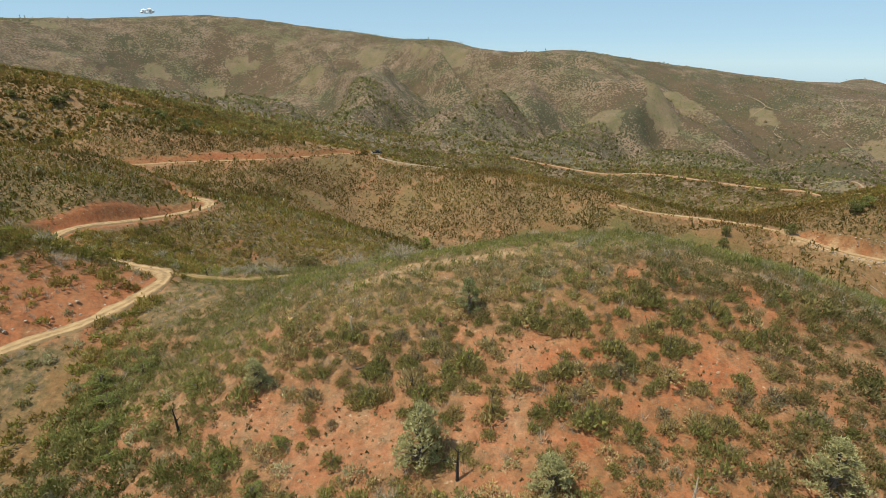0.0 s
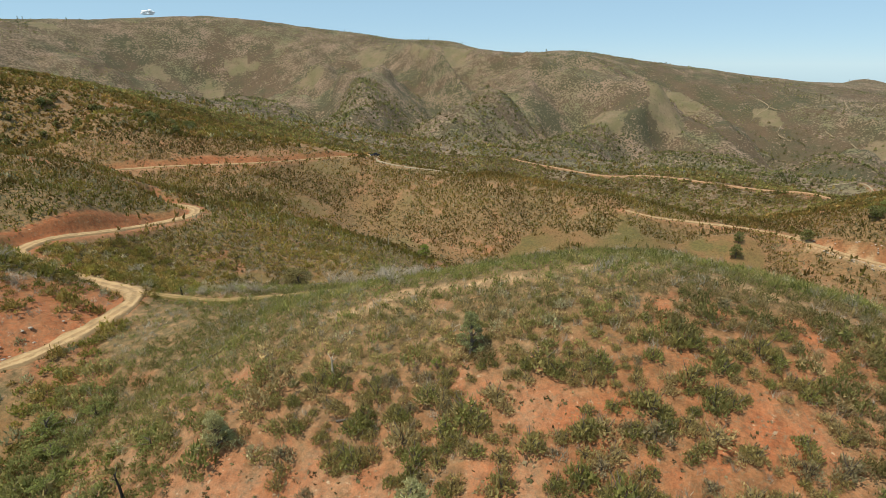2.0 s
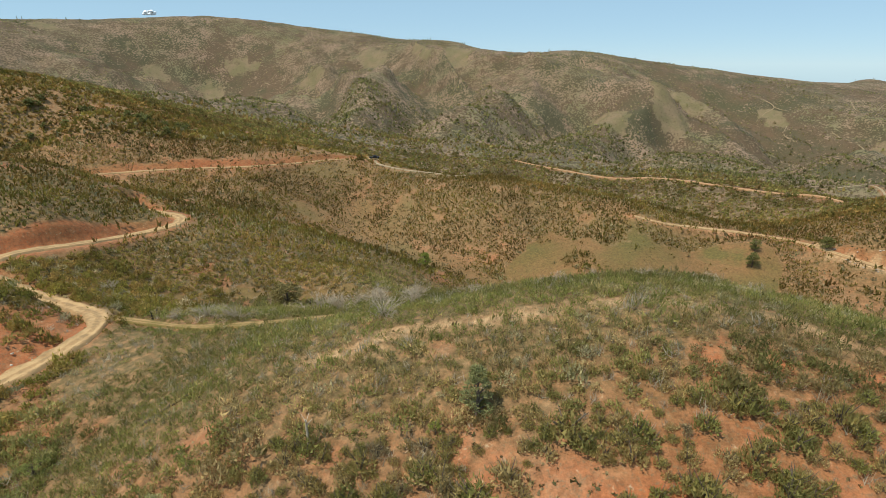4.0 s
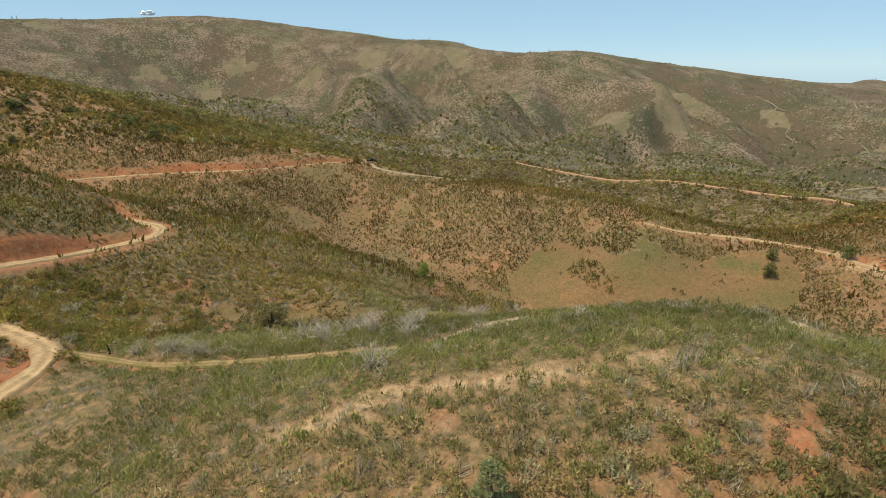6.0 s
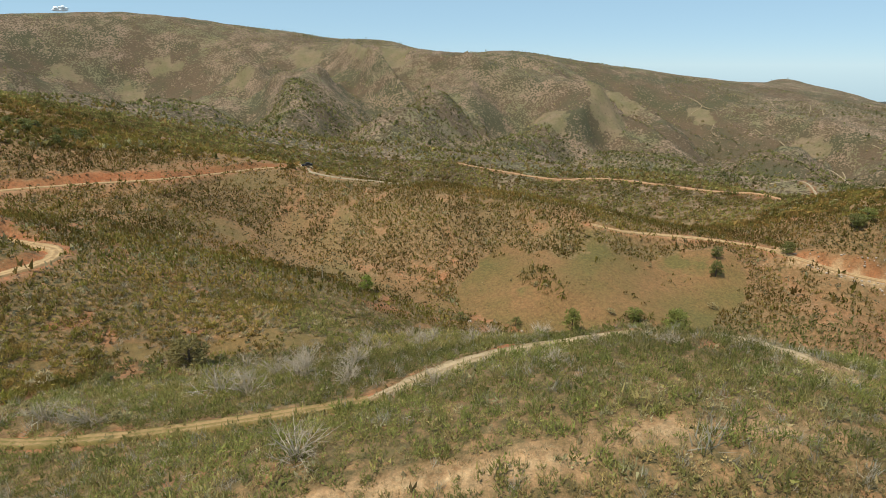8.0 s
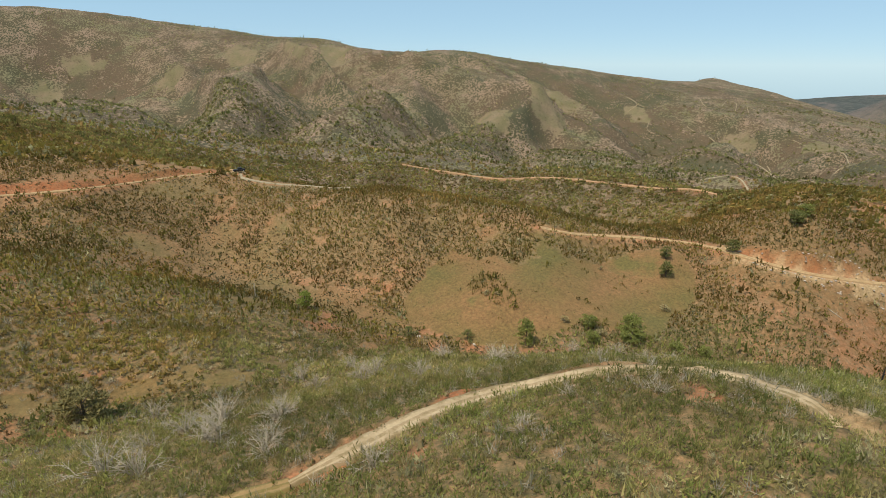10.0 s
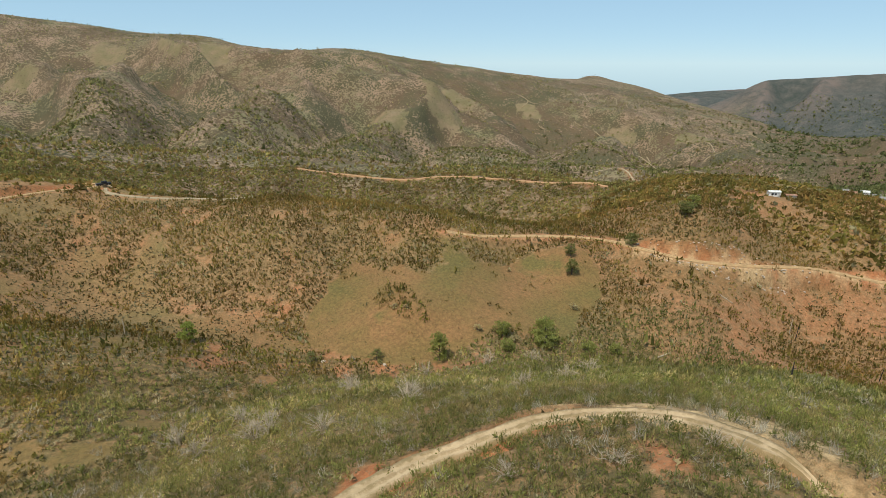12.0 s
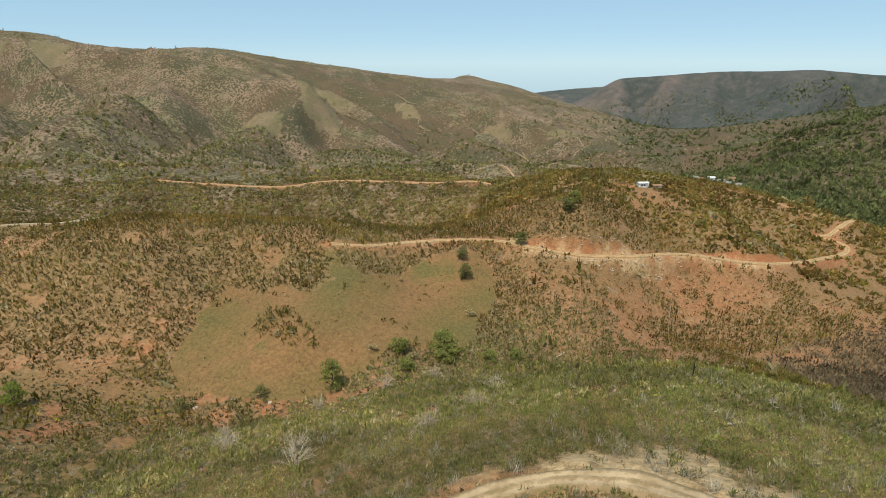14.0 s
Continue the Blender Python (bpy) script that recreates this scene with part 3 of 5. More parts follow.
# grassy or bare openings between the thickets, and thickets on the thin eastern slope: borders in plan
OPENINGS = [
    (0.97, [(-47, 231), (-43, 242), (-37, 259), (-34, 255), (-35, 242), (-27, 238), (-21, 245), (-18, 257), (-15, 252), (-17, 238), (-15, 216), (-4, 210), (9, 203), (18, 192), (23, 183), (9, 190), (-10, 197), (-29, 201), (-40, 212)]),
    (0.62, [(-60, 217), (-49, 238), (-39, 207), (-50, 189), (-56, 172), (-63, 167), (-64, 174), (-58, 184)]),
    (0.90, [(-71, 252), (-43, 300), (-47, 279), (-42, 271), (-64, 256)]),
    (0.80, [(-98, 238), (-93, 248), (-78, 273), (-76, 288), (-66, 296), (-54, 303), (-66, 264), (-94, 230)]),
    (0.80, [(-37, 259), (-36, 283), (-33, 285), (-35, 258)]),
    (0.95, [(-37, 284), (-19, 280), (6, 282), (30, 285), (31, 294), (6, 293), (-19, 292), (-36, 300)]),
    (0.90, [(-80, 106), (-77, 120), (-70, 132), (-66, 121), (-69, 109), (-74, 104)]),
    (0.65, [(-158, 221), (-153, 227), (-135, 218), (-121, 218), (-110, 200), (-130, 205)]),
]
BURNT = [(122, 95), (140, 112), (165, 126), (191, 124), (225, 114), (225, 80), (150, 70)]
THICKETS = [
    [(122, 202), (128, 197), (127, 186), (122, 171), (112, 178), (113, 187), (121, 193)],
    [(97, 177), (107, 174), (109, 164), (107, 159), (93, 162), (94, 170)],
    [(116, 170), (138, 166), (142, 160), (128, 153), (112, 160)],
    [(159, 161), (189, 148), (219, 124), (211, 112), (179, 125), (145, 142)],
]


def within(polys, x, y, rough):
    """The highest strength of the ragged-edged borders that a place lies in."""
    out = np.zeros(x.shape)
    for strength, poly in polys:
        i = near_poly(poly, x, y)
        if len(i):
            out[i] = np.maximum(out[i], strength * ragged(poly, x[i], y[i], rough))
    return out


def open_ground(x, y):
    """Thin, stony or grassy gaps between the thickets beyond the near hill, 0 to 1."""
    p = 0.45 * fbm(x / 13, y / 13, 61, 3) + 0.55 * fbm(x / 4.5, y / 4.5, 63, 2)
    below = np.interp(x, [118, 137, 150, 170, 192, 212, 243, 320], [206, 203, 186, 180, 174, 164, 154, 154])
    east = smooth(x, 118, 135) * (1 - smooth(y - below, -3, 3)) * (1 - smooth(x, 300, 320)) * smooth(y, 108, 125)
    spur = (1 - smooth(np.hypot((x + 48) / 52, (y - 152) / 34), 0.85, 1.05)) * (y > 118)
    knoll = (x < -66) & (y > 105) & (y < 185)
    ridge = smooth(y, 192, 205) * (1 - smooth(x, 105, 125))
    shift = 0.070 + 0.055 * ridge - 0.165 * east + 0.06 * spur + 0.1 * knoll + 0.12 * smooth(x, 70, 85) * (1 - smooth(y + 0.12 * x, 128, 138))
    o = smooth(p, 0.505 + shift, 0.56 + shift)
    o = o * (1 - 0.95 * within([(1.0, q) for q in THICKETS], x, y, 3.0))
    return np.maximum(o, within(OPENINGS, x, y, 3.0))


def turnout(x, y, d):
    """The worn, dry-grassed shoulder of the track where it rounds the hill."""
    return (1 - smooth(d + 1.6 * (fbm(x / 3, y / 3, 201, 3) - 0.5), 1.2, 2.4)) * smooth(x, 22, 32) * (y > 60) * (x < 80) * (y < 110)


BARE_SOIL = [
    [(0, 51), (7, 50), (12, 48), (18, 45), (17, 44), (13, 46), (10, 45), (7, 40), (4, 41), (7, 46), (1, 48)],
    [(14, 40), (18, 42), (18, 40), (22, 37), (24, 35), (21, 35), (19, 37), (14, 38), (11, 38), (6, 38), (0, 36), (0, 41), (6, 41)],
    [(-16, 46), (-11, 47), (-5, 45), (-4, 35), (-13, 36), (-15, 41)],
    [(-23, 49), (-16, 46), (-15, 43), (-19, 41), (-23, 44)],
    [(26, 45), (31, 46), (28, 42), (24, 42)],
    [(32, 41), (36, 42), (39, 40), (38, 38), (34, 38)],
]
LUSH_STRIP = [(-48, 68), (-49, 62), (-46, 59), (-46, 54), (-46, 51), (-44, 44), (-39, 43), (-40, 49), (-38, 49), (-38, 55), (-37, 60), (-38, 65), (-42, 69)]
GRAVEL_CHUTE = [(-58, 61), (-54, 65), (-49, 63), (-47, 58), (-47, 53), (-46, 46), (-50, 44), (-56, 50)]


def bare_patches(x, y):
    """Bare soil on the near hill, most on its south face."""
    n = 0.5 * fbm(x / 6.5, y / 5.0, 51, 3) + 0.5 * fbm(x / 2.6, y / 2.2, 53, 2)
    south = (1 - smooth(y + 0.10 * np.abs(x - 18), 44, 56)) * smooth(x, -45, -12) * (1 - 0.75 * smooth(x, 20, 38))
    n = n - 0.085 * smooth(y + 0.10 * np.abs(x - 18), 46, 52) + 0.10 * within([(1.0, q) for q in BARE_SOIL], x, y, 1.2)
    return smooth(n, 0.575 - 0.05 * south, 0.645 - 0.05 * south)


def cover(x, y, d):
    """Chance of a shrub at a place."""
    r = np.hypot(x - CX, y - CY)
    hill = (1 - smooth(r, 150, 170)) * smooth(x, -42, -30)
    c = 0.98 - 0.82 * open_ground(x, y)
    c = c * (1 - hill) + hill * (0.95 - 0.85 * bare_patches(x, y)) * (1 - 0.85 * firebreak(x, y))
    c = np.maximum(c, within([(1.0, LUSH_STRIP)], x, y, 1.0)) * (1 - 0.75 * within([(1.0, GRAVEL_CHUTE)], x, y, 1.5))
    c = np.where((x < -45) & (y < 95), c * 0.92, np.where((x < -45) & (r < 215), np.maximum(c, 0.93), c))
    c = c * (1 - 0.92 * benches(x, y))
    c = np.where(ragged(MEADOW_EDGE, x, y, 2.0), 0.012 + 0.7 * within([(1.0, MEADOW_SHRUBS)], x, y, 2.5) + 0.3 * smooth(fbm(x / 9, y / 9, 81, 2), 0.73, 0.78), c)
    return np.where(d < np.where(r < 150, np.where(x < -44, 0.6, -0.05), 0.3), 0, np.where(d < np.where(r < 150, 1.2, 1.9), c * np.where(r < 150, 0.6, 0.3), c)) * (1 - 0.85 * turnout_sand(x, y)) * (1 - 0.9 * turnout(x, y, d)) * (1 - 0.66 * west_bank(x, y)) * (1 - 0.86 * cut_bank(x, y))


# ---- the ground: one sheet, finest ahead of the camera, out to the horizon ----
def build_ground():
    front = np.radians(np.arange(-46, 80.01, 0.3))
    back = np.radians(np.arange(83, 312.5, 3.0))
    az = np.concatenate([front, back])
    rad = np.concatenate([np.geomspace(10, 130, 130, endpoint=False), np.geomspace(130, 330, 170, endpoint=False), np.geomspace(330, 4800, 185)])
    na, nr = len(az), len(rad)
    x = (CX + rad[:, None] * np.sin(az)[None]).ravel()
    y = (CY + rad[:, None] * np.cos(az)[None]).ravel()
    z, d = surface(x, y)
    x, y, z = np.r_[x, CX], np.r_[y, CY], np.r_[z, float(land(CX, CY))]
    i = np.arange(nr - 1)[:, None] * na
    j = np.arange(na)[None]
    k = (j + 1) % na
    quads = np.stack([i + j, i + na + j, i + na + k, i + k], -1).reshape(-1, 4)
    me = bpy.data.meshes.new("ground")
    tris = np.stack([np.full(na, na * nr), j[0], k[0]], 1)
    me.from_pydata(np.stack([x, y, z], 1).tolist(), [], quads.tolist() + tris.tolist())
    r = np.hypot(x - CX, y - CY)
    d = np.r_[d, 1e3]
    meadow = ragged(MEADOW_EDGE, x, y, 2.5).astype(float)
    dry = smooth(fbm(x / 30, y / 30, 91, 3), 0.42, 0.6)
    hill = 1 - smooth(r, 120, 150)
    east = ((x > 110) & (x < 330) & (y > 100) & (y < 230)).astype(float)
    bank = np.maximum(west_bank(x, y), cut_bank(x, y))
    south = hill * (1 - smooth(y, 48, 62))
    rusty = np.maximum(smooth(y, 196, 212) * (1 - smooth(r, 420, 480)), east)
    fields = {
        "grass": np.clip(np.maximum(0.6 * (1 - smooth(x, -44, -36)) * (x > -58) * (1 - smooth(y, 62, 68)), np.maximum(np.maximum(np.maximum(meadow, 0.85 * turnout(x, y, d)), np.maximum(0.9 * benches(x, y), 0.9 * within(OPENINGS[:3] + OPENINGS[5:7], x, y, 3.0))), 0.85 * dry * (1 - hill) * (1 - 0.5 * east) * (1 - 0.45 * (y > 196) * (x < 35) * (r < 420)))), 0, 1) * np.where(r < 150, smooth(d, -1, 0.5), smooth(d, -1, 4)),
        "litter": (0.92 - 0.5 * south - 0.24 * rusty) * (1 - 0.9 * bare_patches(x, y) * hill) * (1 - (0.74 - 0.34 * east) * (1 - hill) * open_ground(x, y)) * (1 - meadow) * (1 - benches(x, y)) * (1 - 0.8 * firebreak(x, y)) * np.where(r < 150, smooth(d, 0.2, 1.0), smooth(d, 1.2, 3.5)) * (1 - 0.95 * bank) * (1 - turnout(x, y, d)),
        "red": np.clip(0.85 * hill * smooth(fbm(x / 18, y / 18, 95, 2), 0.42, 0.6) * smooth(x, -5, 15) + 0.4 * smooth(fbm(x / 40, y / 40, 97, 3), 0.54, 0.65) * (1 - hill) + 0.75 * bank + (1 - smooth(d, 3, 7)) * (r < 700) * (r > 480) * 0.6, 0, 1),
        "scrub": smooth(r, 380, 560) * np.where(r < 700, smooth(d, 0.3, 2), 1),
        "pasture": np.maximum(0.1 * smooth(fbm(x / 230 + 0.35 * y / 230, y / 400, 3, 5, True) + 0.35 * (fbm(x / 70, y / 70, 99, 3) - 0.5), 0.68, 0.82), 0.75 * glades(x, y)) * smooth(r, 420, 600) * (x < 1500),
        "sand": np.clip(0.9 * (1 - smooth(np.hypot((x + 37) / 9, (y - 309) / 5), 0.7, 1.0)) + 0.10 * rusty * (1 - east) * (1 - bank) * (1 - meadow) + 0.8 * turnout_sand(x, y) + 0.5 * turnout(x, y, d) + 0.7 * firebreak(x, y) + (1 - smooth(d + 5 * (fbm(x / 4, y / 4, 205, 3) - 0.5), 0.8, 3.6)) * 0.75 * ((x > 134) & (x < 222) & (y > 140) & (y < 210)) * smooth(fbm(x / 5, y / 5, 207, 2), 0.36, 0.5), 0, 1) * smooth(d, -0.5, 0.5),
        "draw": np.where(r > 1550, 0, np.maximum(1 - smooth(fbm(x / 230 + 0.35 * y / 230, y / 400, 3, 5, True), 0.40, 0.52), 0.9 - 0.9 * smooth(fbm(x / 85 + 0.2 * y / 85, y / 130, 7, 4, True), 0.44, 0.58)) * smooth(r, 560, 760)) + 0.9 * smooth(np.arctan2(x - CX, y - CY), 0.84, 0.92) * smooth(r, 420, 520) * (r < 1900),
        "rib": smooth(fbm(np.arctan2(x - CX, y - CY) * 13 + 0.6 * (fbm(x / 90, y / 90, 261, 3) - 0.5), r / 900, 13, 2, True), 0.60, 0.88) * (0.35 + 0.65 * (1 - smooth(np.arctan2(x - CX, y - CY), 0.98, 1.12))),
        # where haze is coloured into the ground: the eastern range and the far horizon
        "hazed_range": np.maximum(smooth(np.arctan2(x - CX, y - CY), 0.82, 0.90) * smooth(r, 1500, 1800), smooth(r, 2100, 2500)),
    }
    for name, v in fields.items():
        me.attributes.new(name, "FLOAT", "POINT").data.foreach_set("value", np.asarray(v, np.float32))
    me.polygons.foreach_set("use_smooth", np.ones(len(me.polygons), bool))
    me.materials.append(MAT_GROUND)
    return tagged(new("ground", me), "dry orange hill country of bare soil, scrub and short grass", "ground", kind="structure")


def build_road(name):
    half, _, mat, _ = ROADS[name]
    line = curve_through(ROAD_POINTS[name], 0.8)
    t = np.gradient(line[:, :2], axis=0)
    t /= np.linalg.norm(t, axis=1)[:, None]
    side = np.stack([t[:, 1], -t[:, 0]], 1)
    across = np.array([-1.5, -1.15, -0.75, -0.55, -0.3, 0, 0.3, 0.55, 0.75, 1.15, 1.5])
    drop = np.array([-1.1, 0.02, 0.03, -0.05, -0.02, 0.05, -0.02, -0.05, 0.03, 0.02, -1.1])
    wob = 1 + 0.45 * (vnoise(line[:, 0] / 4, line[:, 1] / 4, 5) - 0.5) + 0.45 * (vnoise(line[:, 0] / 1.1, line[:, 1] / 1.1, 6) - 0.5)
    ends = np.minimum(np.arange(len(line)), np.arange(len(line))[::-1])
    wob = wob * (0.35 + 0.65 * smooth(ends, 0, 7)) if name in ("hill_track", "slope_track") else wob
    narrow = 0.35 + 0.65 * smooth(ends, 0, 7) if name in ("hill_track", "slope_track") else 1
    v = []
    for a, dz in zip(across, drop):
        o = a * half * (wob if abs(a) > 0.9 else narrow)
        px, py = line[:, 0] + side[:, 0] * o, line[:, 1] + side[:, 1] * o
        v.append(np.stack([px, py, line[:, 2] + dz + 0.10 * (vnoise(px / 1.5, py / 1.5, 9) - 0.5)], 1))
    v = np.stack(v, 1)
    n, k = v.shape[:2]
    i, j = np.arange(n - 1)[:, None] * k, np.arange(k - 1)[None]
    quads = np.stack([i + j, i + j + 1, i + k + j + 1, i + k + j], -1).reshape(-1, 4)
    me = bpy.data.meshes.new(name)
    me.from_pydata(v.reshape(-1, 3).tolist(), [], quads[:, ::-1].tolist())
    verge = np.tile(np.array([1, 0.9, 0.4, 0, 0.5, 0.8, 0.5, 0, 0.4, 0.9, 1]), n)
    me.attributes.new("verge", "FLOAT", "POINT").data.foreach_set("value", verge.astype(np.float32))
    me.polygons.foreach_set("use_smooth", np.ones(len(me.polygons), bool))
    me.materials.append(mat)
    return tagged(new("road", me), {"hill_track": "pale two-rut dirt track winding round the hill", "grass_track": "overgrown grassy track along the valley brush",
                                    "red_road": "red dirt road along the far slope", "slope_track": "faint pale dirt track down the slope"}.get(name, "pale graded dirt road cut into the hillside"), "dirt road", kind="structure")


build_ground()
for road_name in ROADS:
    build_road(road_name)

# ---- plants ----
rng = np.random.default_rng(7)


def leaf_cloud(n, length, width, seed, lift=0.6, spread=0.9, flat=0.0):
    """n leaf-blade triangles that fill a lumpy dome of about unit size: their points, three by three."""
    g = np.random.default_rng(seed)
    d = g.normal(size=(n, 3))
    d[:, 2] = np.abs(d[:, 2]) * 0.9 - 0.05
    d /= np.linalg.norm(d, axis=1)[:, None]
    lump = 0.72 + 0.28 * np.sin(3 * np.arctan2(d[:, 1], d[:, 0]) + seed) * np.cos(4 * d[:, 2] + seed * 1.7)
    c = d * (lump * g.uniform(0.45, 1.0, n) ** 0.6)[:, None] * np.array([spread, spread, 1.0])
    way = d * 0.8 + np.array([0, 0, lift]) + g.normal(size=(n, 3)) * 0.6
    way /= np.linalg.norm(way, axis=1)[:, None]
    face = d * 0.7 + np.array([0, 0, 0.8]) + g.normal(size=(n, 3)) * 0.4
    side = np.cross(way, face)
    side /= np.linalg.norm(side, axis=1)[:, None]
    ln, wd = length * g.uniform(0.6, 1.3, n)[:, None], width * g.uniform(0.6, 1.3, n)[:, None]
    pts = np.stack([c - way * ln * 0.5 - side * wd * 0.5, c - way * ln * 0.4 + side * wd * 0.5, c + way * ln * 0.6], 1)
    pts[:, :, 2] = np.maximum(pts[:, :, 2], -0.12)
    return pts.reshape(-1, 3)


PALETTES = {
    "hill": [(0.248, 0.224, 0.087), (0.291, 0.243, 0.107), (0.204, 0.210, 0.071), (0.349, 0.291, 0.147), (0.183, 0.183, 0.066)],
    "lush": [(0.236, 0.243, 0.084), (0.210, 0.220, 0.077), (0.268, 0.243, 0.098), (0.188, 0.205, 0.066), (0.315, 0.270, 0.130)],
    "spur": [(0.186, 0.188, 0.056), (0.217, 0.202, 0.064), (0.225, 0.178, 0.070), (0.169, 0.172, 0.054), (0.255, 0.212, 0.088)],
    "rust": [(0.225, 0.155, 0.068), (0.190, 0.155, 0.060), (0.155, 0.145, 0.052), (0.250, 0.180, 0.080), (0.170, 0.150, 0.056)],
    "far": [(0.185, 0.165, 0.066), (0.205, 0.165, 0.078), (0.160, 0.155, 0.060)],
    "basin": [(0.205, 0.185, 0.072), (0.225, 0.180, 0.078), (0.180, 0.170, 0.062), (0.220, 0.150, 0.070)],
    "grey": [(0.400, 0.340, 0.215), (0.350, 0.308, 0.182)],
    "wood": [(0.140, 0.148, 0.060), (0.165, 0.160, 0.066), (0.118, 0.128, 0.052)],
}


def tints(x, y):
    """A leaf colour for each plant, by the slope it grows on."""
    r = np.hypot(x - CX, y - CY)
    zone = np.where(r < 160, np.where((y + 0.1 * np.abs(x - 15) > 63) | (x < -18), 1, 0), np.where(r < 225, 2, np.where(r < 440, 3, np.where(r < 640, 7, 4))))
    zone = np.where((r < 160) & (x < -45), 2, zone)
    zone = np.where((r < 170) & (x > 58) & (y < 118), 1, zone)
    zone = np.where((y > 118) & (y < 172) & (x > -20) & (x < 135), 1, zone)
    zone = np.where((fbm(x / 35, y / 35, 111, 3) > 0.49) & (zone == 3), 2, zone)
    zone = np.where((rng.random(len(x)) < 0.09) & (zone < 3), 5, zone)
    zone = np.where(((x > 360) & (y < 340)) | ((r > 600) & (np.arctan2(x - CX, y - CY) > 0.86)), 6, zone)
    names = ("hill", "lush", "spur", "rust", "far", "grey", "wood", "basin")
    out = np.zeros((len(x), 3))
    for k, name in enumerate(names):
        p = np.array(PALETTES[name])
        i = np.where(zone == k)[0]
        out[i] = p[rng.integers(0, len(p), len(i))]
    out[zone < 4] *= np.array([1.15, 1.06, 0.80])
    out[(zone == 2) | (zone == 3)] *= np.array([0.96, 0.90, 0.92])
    out[zone == 0] *= np.array([0.93, 0.97, 1.25])
    out[(x < 48) & (y > 100) & (from_flight(x, y) < 110)] *= np.array([1.14, 1.07, 1.15])
    out[zone == 1] *= np.array([0.96, 0.99, 1.08])
    out[(zone == 2) & (from_flight(x, y) < 125)] *= np.array([1.04, 1.13, 1.1])
    out *= np.where(((zone == 0) | (zone == 3))[:, None], np.array([[1.06, 0.985, 0.86]]), np.array([[0.98, 1.0, 0.86]]))
    out[zone == 3] *= np.array([1.08, 1.18, 1.16])
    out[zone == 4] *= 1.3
    out[zone == 2] *= np.array([1.06, 0.98, 1.06])
    out[zone == 0] *= np.array([1.10, 1.11, 1.2])
    out[zone == 6] *= 1.12
    burnt = within([(1.0, BURNT)], x, y, 3.0) > 0.5
    out[burnt] = np.array([0.200, 0.150, 0.088])
    out[zone == 1] *= np.array([1.0, 0.98, 1.14])
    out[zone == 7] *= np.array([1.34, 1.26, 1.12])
    return out * rng.uniform(0.78, 1.2, (len(x), 1)) * (0.76 + 0.48 * smooth(fbm(x / 14, y / 14, 121, 3), 0.3, 0.7))[:, None]


def scatter(x0, x1, y0, y1, step):
    gx, gy = np.meshgrid(np.arange(x0, x1, step), np.arange(y0, y1, step))
    x, y = gx.ravel() + rng.uniform(-0.5, 0.5, gx.size) * step, gy.ravel() + rng.uniform(-0.5, 0.5, gx.size) * step
    return x, y


def plant_sheet(name, x, y, z, size, tall, templates, label, tint):
    """Many plants as one mesh: templates are leaf clouds."""
    n = len(x)
    verts, cols = [], []
    which = rng.integers(0, len(templates), n)
    for k, tpl in enumerate(templates):
        i = np.where(which == k)[0]
        if not len(i):
            continue
        a = rng.uniform(0, 2 * math.pi, len(i))
        c, s = np.cos(a)[:, None], np.sin(a)[:, None]
        sx, sz = size[i][:, None], tall[i][:, None]
        px = (tpl[None, :, 0] * c - tpl[None, :, 1] * s) * sx + x[i][:, None]
        py = (tpl[None, :, 0] * s + tpl[None, :, 1] * c) * sx + y[i][:, None]
        pz = tpl[None, :, 2] * sz + z[i][:, None]
        verts.append(np.stack([px, py, pz], -1).reshape(-1, 3))
        cols.append(np.repeat(tint[i], len(tpl), 0))
    verts, cols = np.vstack(verts), np.vstack(cols)
    me = bpy.data.meshes.new(name)
    nv = len(verts)
    me.vertices.add(nv)
    me.vertices.foreach_set("co", verts.astype(np.float32).ravel())
    me.loops.add(nv)
    me.loops.foreach_set("vertex_index", np.arange(nv, dtype=np.int32))
    me.polygons.add(nv // 3)
    me.polygons.foreach_set("loop_start", np.arange(0, nv, 3, dtype=np.int32))
    me.update(calc_edges=True)
    col = me.attributes.new("tint", "FLOAT_COLOR", "POINT")
    col.data.foreach_set("color", np.c_[cols, np.ones(nv)].astype(np.float32).ravel())
    me.materials.append(MAT_LEAF)
    return tagged(new(name, me), label, "shrubs", kind="stuff")


def places(box, r0, r1, step, keep=1.0, chance=cover):
    """Spots between two distances from the flight line, thinned by a chance."""
    x, y = scatter(*box, step)
    r = from_flight(x, y)
    az = np.degrees(np.arctan2(x - CX, y - CY))
    ok = (r >= r0) & (r < r1) & (az > -46) & (az < 80)
    x, y = x[ok], y[ok]
    z, d = surface(x, y)
    ok = rng.random(len(x)) < chance(x, y, d) * keep
    return x[ok], y[ok], z[ok]


def slopes_with_shrubs(name, box, r0, r1, step, templates, size, label, keep=1.0, tall=(0.75, 1.35), chance=cover, tint=None):
    x, y, z = places(box, r0, r1, step, keep, chance)
    s = size * rng.lognormal(0, 0.28, len(x))
    return plant_sheet(name, x, y, z, s, s * rng.uniform(*tall, len(x)), templates, label, tints(x, y) if tint is None else np.array(tint)[rng.integers(0, len(tint), len(x))])


def leaf_mesh(name, pts, tint):
    """A mesh of loose leaf triangles with one tint."""
    me = bpy.data.meshes.new(name)
    n = len(pts) // 3
    me.from_pydata(pts.tolist(), [], np.arange(3 * n).reshape(-1, 3).tolist())
    tint = np.broadcast_to(np.asarray(tint, float), (3 * n, 3))
    me.attributes.new("tint", "FLOAT_COLOR", "POINT").data.foreach_set("color", np.c_[tint, np.ones(3 * n)].astype(np.float32).ravel())
    me.materials.append(MAT_LEAF)
    return me


